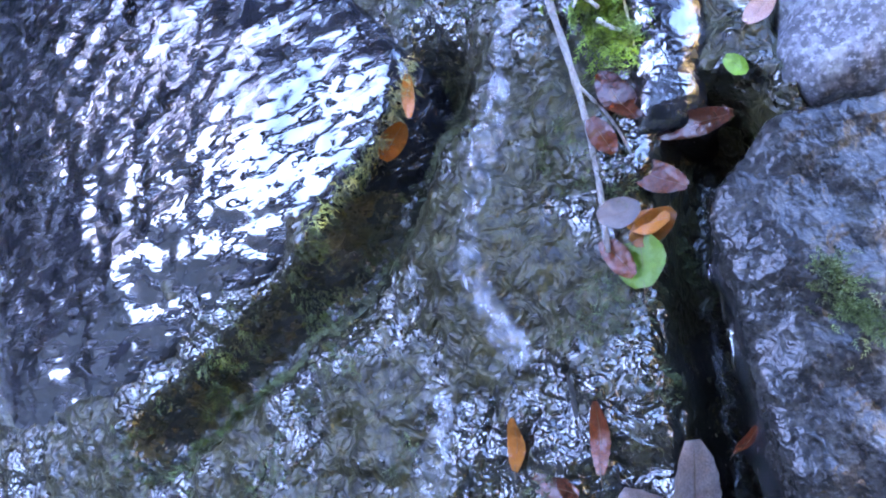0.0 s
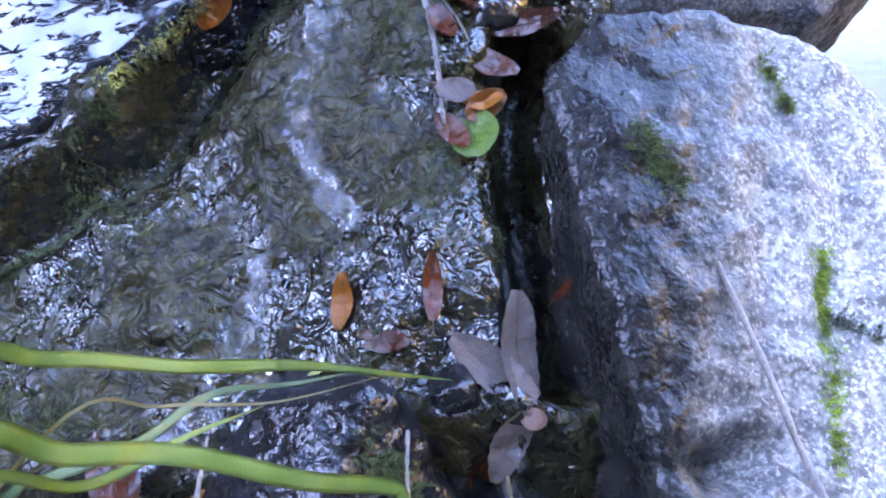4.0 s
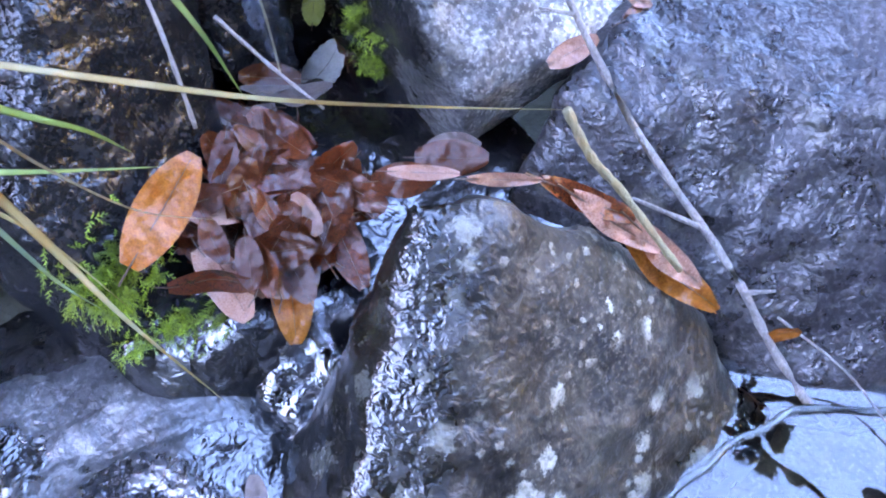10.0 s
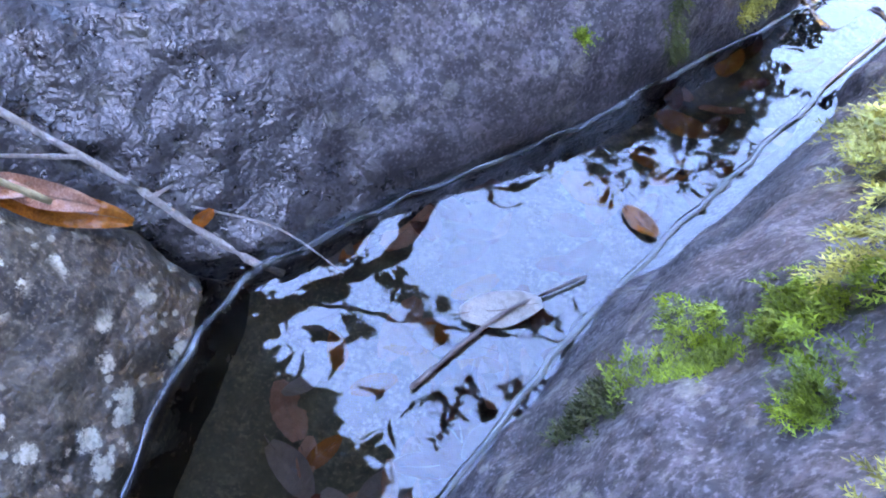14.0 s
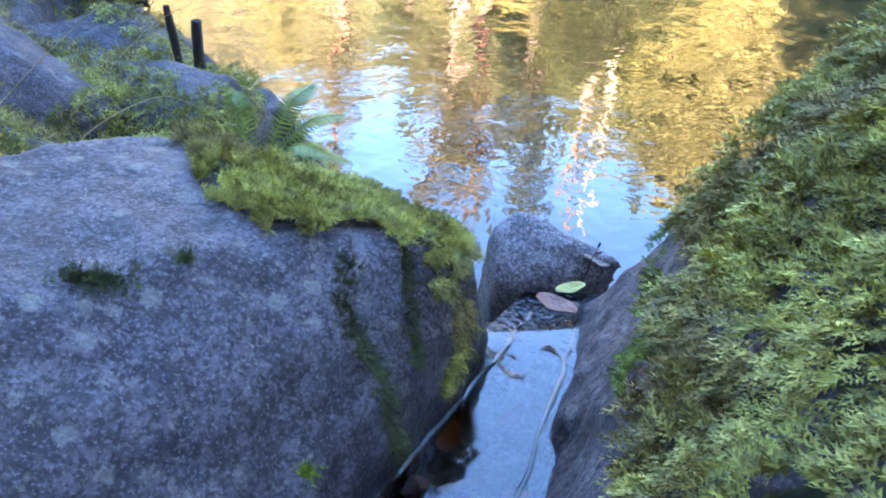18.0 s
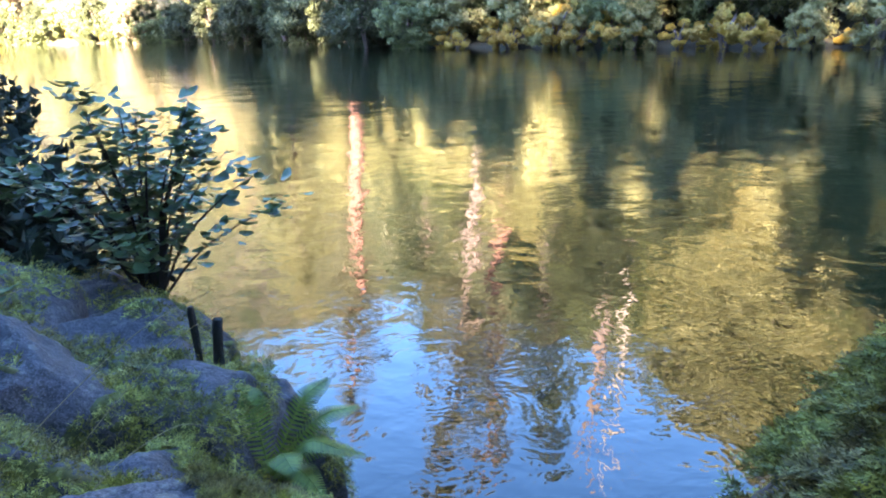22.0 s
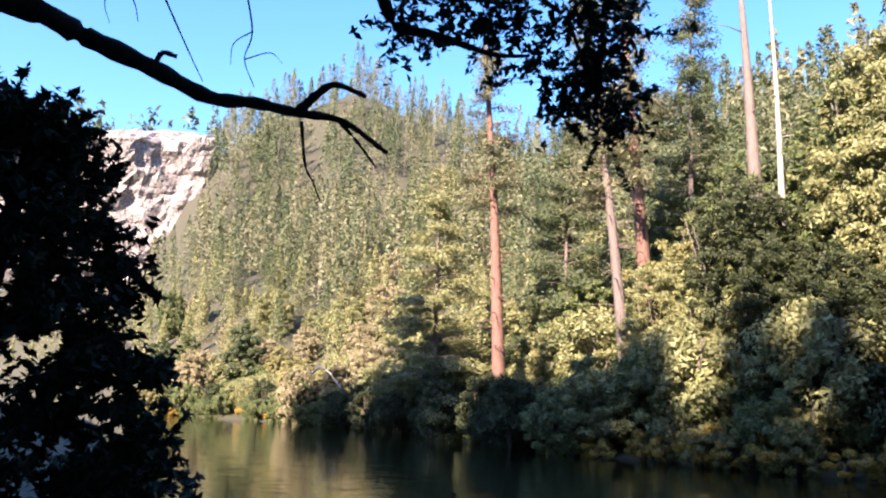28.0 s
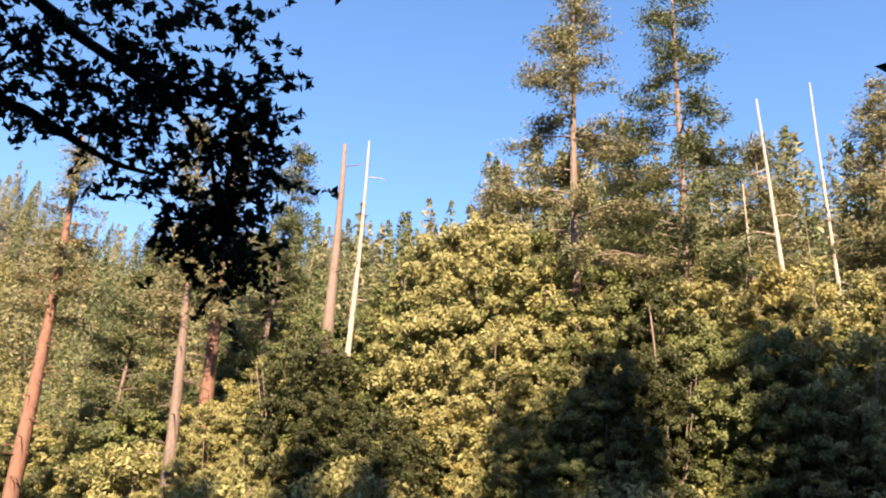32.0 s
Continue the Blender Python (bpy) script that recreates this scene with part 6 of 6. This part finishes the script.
def fern(base, tips, label):
    top = empty("fern", base)
    tagged(top, label, "fern")
    b = Vector(base)
    for tip in tips:
        line = spline([(0, 0, 0), (Vector(tip) - b) * 0.55 + Vector((0, 0, 0.05)), Vector(tip) - b], 16)
        vs, fs = [], []
        k = len(line) - 1
        for j in range(3, k):
            d = (line[j + 1] - line[j - 1]).normalized()
            side = d.cross((0, 0, 1)).normalized()
            w = 0.045 * math.sin(math.pi * min(1, (k - j) / k * 0.9 + 0.02)) ** 0.8
            for s in (-1, 1):
                i = len(vs)
                e = line[j] + side * s * w + d * 0.012 - Vector((0, 0, 0.15 * w))
                vs += [line[j] - d * 0.004, line[j] + d * 0.004, e + d * 0.002, e - d * 0.001]
                fs += [(i, i + 1, i + 2, i + 3)]
        link_mesh("frond", vs, fs, FERN, top)
        bm = bmesh.new()
        tube(bm, line, list(np.linspace(0.0022, 0.0008, len(line))), 5)
        part("rachis", bm, FERN, top)
    return top


fern((0.05, 1.9, 0.76), [(0.27, 1.97, 0.89), (0.28, 1.92, 0.78), (0.2, 2.02, 0.95), (0.22, 1.86, 0.84), (0.12, 1.75, 0.86), (-0.02, 2.02, 0.95), (0.18, 1.8, 0.75)], "small green fern at the water's edge")
for a, b in (((-0.3, 1.3, 1.15), (0.02, 1.6, 1.35)), ((-0.1, 1.2, 1.2), (0.02, 1.5, 1.12)), ((-0.5, 1.0, 1.3), (-0.2, 1.4, 1.45)), ((-0.3, 1.6, 1.0), (-0.02, 1.9, 1.2))):
    a, b = Vector(a), Vector(b)
    twig("straw", [([a - Vector((0, 0, 0.1)), a, a.lerp(b, 0.6) + Vector((0, 0, 0.04)), b], 0.0011, 0.0006)], STRAW, "hair-thin dry grass stem", "grass")

# ---- oak reaching over the river, and the dark tree beside it ----
oak = empty("oak_tree", (-2.2, 1.7, 0.9))
tagged(oak, "dark live oak reaching out over the river", "tree")
BASE = Vector((-2.2, 1.7, 0.9))


def limb(name, points, r0, r1, parent=oak, base=BASE):
    line = spline([Vector(p) - base for p in points], 5)
    bm = bmesh.new()
    k = len(line) - 1
    tube(bm, line, [(r0 + (r1 - r0) * (j / k) ** 0.8) * (1 + 0.12 * math.sin(j * 1.9)) for j in range(k + 1)], 9)
    return part(name, bm, BARK_DARK, parent)


limb("trunk", [(-2.2, 1.7, 0.5), (-2.15, 1.72, 1.6), (-2.0, 1.75, 2.6), (-1.9, 1.8, 3.6), (-1.85, 1.9, 5)], 0.2, 0.1)
limb("dead_branch", [(-1.98, 1.76, 2.9), (-1.4, 1.6, 3.0), (-0.90, 1.67, 2.92), (-0.77, 1.78, 2.89), (-0.63, 1.87, 2.85), (-0.51, 1.95, 2.81), (-0.40, 1.98, 2.81), (-0.29, 2.02, 2.80), (-0.17, 2.05, 2.79), (-0.05, 2.10, 2.72)], 0.042, 0.006)
limb("dead_fork", [(-0.29, 2.02, 2.80), (-0.24, 2.01, 2.85), (-0.19, 2.01, 2.88), (-0.11, 2.04, 2.86)], 0.016, 0.006)
limb("dead_twig", [(-0.28, 2.03, 2.78), (-0.27, 2.07, 2.67), (-0.25, 2.09, 2.63), (-0.23, 2.11, 2.58)], 0.005, 0.002)
limb("dead_twig", [(-0.18, 2.05, 2.79), (-0.13, 2.08, 2.74), (-0.08, 2.11, 2.68)], 0.006, 0.003)
limb("dead_twig", [(-0.78, 1.79, 3.2), (-0.74, 1.82, 3.08), (-0.7, 1.85, 3.03), (-0.69, 1.87, 2.98)], 0.0035, 0.001)
limb("dead_twig", [(-0.74, 1.82, 3.08), (-0.77, 1.84, 3.02), (-0.76, 1.86, 2.97)], 0.002, 0.0008)
limb("dead_twig", [(-0.42, 1.93, 2.91), (-0.36, 1.95, 2.94), (-0.33, 1.97, 2.92)], 0.002, 0.0008)
limb("dead_twig", [(-0.4, 1.91, 2.98), (-0.45, 1.92, 2.95), (-0.46, 1.94, 2.9)], 0.002, 0.0008)
limb("dead_stub", [(-0.63, 1.87, 2.86), (-0.61, 1.86, 2.89), (-0.58, 1.88, 2.89)], 0.008, 0.006)
limb("dead_twig", [(-0.42, 1.87, 3.1), (-0.40, 1.91, 2.98), (-0.42, 1.93, 2.91), (-0.40, 1.97, 2.85)], 0.003, 0.001)
limb("dead_twig", [(-0.62, 1.83, 3.05), (-0.57, 1.85, 2.95), (-0.54, 1.90, 2.88), (-0.52, 1.92, 2.84)], 0.003, 0.001)


def out(x, y, z, f=1.8):
    """A place on the boughs, f times as far out from the walker's stand."""
    return (0.12 + (x - 0.12) * f, 0.68 + (y - 0.68) * f, 2.34 + (z - 2.34) * f)


limb("branch", [(-1.88, 1.8, 4.2), (-1.4, 3.0, 4.8)] + [out(*p) for p in ((-0.52, 2.75, 3.81), (-0.27, 2.88, 3.68), (-0.19, 2.96, 3.56), (-0.05, 2.98, 3.54), (0.17, 3.01, 3.48), (0.31, 3.00, 3.47))], 0.08, 0.01)
limb("branch", [(-1.88, 1.8, 4.6), (-1.2, 3.0, 5.0)] + [out(*p) for p in ((-0.55, 2.66, 3.92), (-0.18, 2.80, 3.83), (0.09, 2.86, 3.74), (0.35, 2.86, 3.71), (0.57, 2.83, 3.69))], 0.08, 0.01)
limb("branch", [out(*p) for p in ((0.09, 2.86, 3.74), (0.4, 2.9, 3.6), (0.52, 3.0, 3.4), (0.6, 3.04, 3.22))], 0.02, 0.006)



def foliage(name, clumps, count, radius, size, material, parent, base, seed, twigs=True):
    """Sprays of small leaves about the given places, with the fine twigs that carry them."""
    rng = np.random.default_rng(seed)
    pts = []
    bm = bmesh.new()
    for c in clumps:
        c = np.array(c) - np.array(base)
        for _ in range(max(3, count // 22)):
            e = c + rng.normal(size=3) * radius * 0.62
            s = c + rng.normal(size=3) * radius * 0.25
            f = rng.uniform(0.1, 1.05, (22, 1))
            pts.append(s + (e - s) * f + rng.normal(size=(22, 3)) * size * 0.45)
            if twigs:
                tube(bm, [Vector(s), Vector((s + e) / 2 + rng.normal(size=3) * 0.01), Vector(e)], [0.0022, 0.0016, 0.0008], 4)
    if twigs:
        part("twig_spray", bm, BARK_DARK, parent)
    v, f = cards(np.concatenate(pts), size, rng, 0.2, 2.4)
    return link_mesh(name, v, f, material, parent)


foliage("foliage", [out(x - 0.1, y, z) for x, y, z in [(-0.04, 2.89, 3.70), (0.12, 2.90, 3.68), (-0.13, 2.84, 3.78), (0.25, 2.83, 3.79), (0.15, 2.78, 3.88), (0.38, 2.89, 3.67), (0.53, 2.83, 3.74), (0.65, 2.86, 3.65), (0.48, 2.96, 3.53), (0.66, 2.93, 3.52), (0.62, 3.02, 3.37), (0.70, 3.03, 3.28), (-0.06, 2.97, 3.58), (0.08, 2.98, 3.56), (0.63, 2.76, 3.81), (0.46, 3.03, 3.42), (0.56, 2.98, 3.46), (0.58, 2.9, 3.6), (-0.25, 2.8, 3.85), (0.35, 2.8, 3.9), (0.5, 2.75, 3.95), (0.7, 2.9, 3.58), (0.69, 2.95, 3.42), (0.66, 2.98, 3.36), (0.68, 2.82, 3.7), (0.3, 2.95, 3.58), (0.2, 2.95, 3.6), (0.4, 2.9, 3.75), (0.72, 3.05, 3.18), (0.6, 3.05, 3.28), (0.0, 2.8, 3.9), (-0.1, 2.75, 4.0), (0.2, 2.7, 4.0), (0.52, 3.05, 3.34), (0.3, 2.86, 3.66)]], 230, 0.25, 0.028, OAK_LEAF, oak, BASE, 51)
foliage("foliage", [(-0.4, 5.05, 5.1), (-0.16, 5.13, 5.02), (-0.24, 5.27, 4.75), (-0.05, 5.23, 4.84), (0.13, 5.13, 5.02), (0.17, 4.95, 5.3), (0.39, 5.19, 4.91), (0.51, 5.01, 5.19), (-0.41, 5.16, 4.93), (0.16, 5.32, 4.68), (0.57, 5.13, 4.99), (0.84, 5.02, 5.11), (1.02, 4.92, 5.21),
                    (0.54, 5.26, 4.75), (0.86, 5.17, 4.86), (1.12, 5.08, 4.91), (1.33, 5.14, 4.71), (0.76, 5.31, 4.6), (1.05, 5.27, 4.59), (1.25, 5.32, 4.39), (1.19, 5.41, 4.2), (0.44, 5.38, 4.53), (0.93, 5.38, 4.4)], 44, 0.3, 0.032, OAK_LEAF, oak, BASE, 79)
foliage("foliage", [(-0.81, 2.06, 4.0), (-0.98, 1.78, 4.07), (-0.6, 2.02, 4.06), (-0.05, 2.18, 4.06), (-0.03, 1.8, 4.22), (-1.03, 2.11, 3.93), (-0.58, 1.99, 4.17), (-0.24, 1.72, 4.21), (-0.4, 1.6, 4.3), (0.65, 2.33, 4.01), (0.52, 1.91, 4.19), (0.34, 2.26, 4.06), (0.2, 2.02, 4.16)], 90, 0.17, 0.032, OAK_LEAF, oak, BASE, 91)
limb("branch", [(-1.88, 1.8, 4.2), (-1.2, 1.95, 4.15), (-0.6, 2.0, 4.15), (-0.05, 2.1, 4.15), (0.5, 2.2, 4.1)], 0.03, 0.005)
side = empty("bank_tree", (-2.1, 3.3, 0.7))
tagged(side, "dense dark leafy tree on the near bank", "tree")
SIDE = Vector((-2.1, 3.3, 0.7))
limb("trunk", [(-2.1, 3.3, 0.3), (-2.05, 3.32, 1.5), (-1.95, 3.35, 2.6), (-1.9, 3.4, 3.2)], 0.09, 0.03, side, SIDE)
limb("branch", [(-2.05, 3.32, 1.5), (-1.7, 3.4, 1.9), (-1.3, 3.5, 1.85)], 0.03, 0.008, side, SIDE)
limb("branch", [(-2.0, 3.32, 2.2), (-1.7, 3.4, 2.5), (-1.35, 3.45, 2.4)], 0.03, 0.008, side, SIDE)
rng = np.random.default_rng(71)
crown = []
for z, reach in ((1.35, 0.6), (1.55, 0.75), (1.75, 0.85), (1.95, 0.85), (2.15, 0.8), (2.35, 0.75), (2.55, 0.65), (2.75, 0.55), (2.95, 0.42), (3.12, 0.32), (3.3, 0.2)):
    for _ in range(int(9 + reach * 14)):
        a = rng.uniform(0, 2 * math.pi)
        r = reach * rng.uniform(0.3, 1) ** 0.6
        crown.append((-2.0 + r * math.cos(a) * 1.05, 3.4 + r * math.sin(a) * 0.7, z + rng.uniform(-0.12, 0.12)))
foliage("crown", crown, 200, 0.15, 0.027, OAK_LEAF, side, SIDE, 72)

thicket = empty("bank_thicket", (-1.4, 5.0, 0.3))
tagged(thicket, "low dark leafy thicket along the near shore", "bush")
THICK = Vector((-1.4, 5.0, 0.3))
spread = []
for f in np.linspace(0, 1, 46):
    c = Vector((-1.1, 3.6, 0.7)).lerp(Vector((-5.5, 13, 0.6)), f ** 1.5)
    spread += [(c.x + rng.normal() * 0.3 - 0.3, c.y + rng.normal() * 0.3, c.z + rng.uniform(-0.4, 0.2 + 0.6 * f)) for _ in range(5)]
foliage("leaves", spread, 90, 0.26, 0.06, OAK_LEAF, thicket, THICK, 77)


# ---- unseen trees added round the spring, whose leaves break up the sky ----
# opening left in the added crowns, so that the wet slab mirrors bright sky
GAP = Vector((0.14, -0.7, 0.69)).normalized()


def shade_tree(foot, first, last, seed, label, low=18):
    """An added, unseen leafy tree whose boughs block the sky over the spring between two compass bearings, with gaps of
    sky.
    """
    rng = np.random.default_rng(seed)
    top = empty("shade_tree", foot)
    tagged(top, label, "tree", "trees over the spring")
    base = Vector(foot)
    limb("trunk", [base - Vector((0, 0, 1)), base + Vector((0.1, 0, 2)), base + Vector((0, 0.15, 4)), base + Vector((0.1, 0, 7))], 0.22, 0.08, top, base)
    pts = []
    while len(pts) < 290:
        a, e, r = radians(rng.uniform(first, last)), math.asin(rng.uniform(math.sin(radians(low)), math.sin(radians(84)))), rng.uniform(5, 8)
        d = Vector((math.sin(a) * math.cos(e), math.cos(a) * math.cos(e), math.sin(e)))
        if noise.fractal(d * 1.9 + Vector((seed, 0, 0)), 1.0, 2.0, 2) > -0.3 and (d - GAP).length > 0.5:
            pts.append(Vector((0, 0, 1.6)) + d * r)
    for p in pts[::16]:
        limb("bough", [base + Vector((0, 0.1, 3.5)), base.lerp(p, 0.5) + Vector((0, 0, 2.2)), p], 0.06, 0.012, top, base)
    v = []
    for p in pts:
        v.append(np.array(p - base) + rng.normal(size=(110, 3)) * 0.34)
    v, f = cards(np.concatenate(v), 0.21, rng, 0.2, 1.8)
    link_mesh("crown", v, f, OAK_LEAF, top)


shade_tree((-4.5, -3.5, 1.2), 215, 312, 81, "unseen leafy tree added to darken the sky above the spring")
shade_tree((-0.5, -6.0, 1.2), 150, 215, 82, "unseen leafy tree added to darken the sky behind the spring")
shade_tree((5.0, -2.8, 1.2), 68, 150, 83,  "unseen leafy tree added to darken the sky beside the spring", 3)


# ---- a bleached fallen stem leaning out of the far bank's bushes ----
twig("fallen_log", [([(-19.5, 88, 5.8), (-18, 87.2, 6.4), (-16, 86.4, 4.6), (-14.3, 85.6, 1.6), (-14, 85.4, -0.4)], 0.14, 0.07)], SNAG_WOOD, "bleached stem arching down to the water", "dead tree")
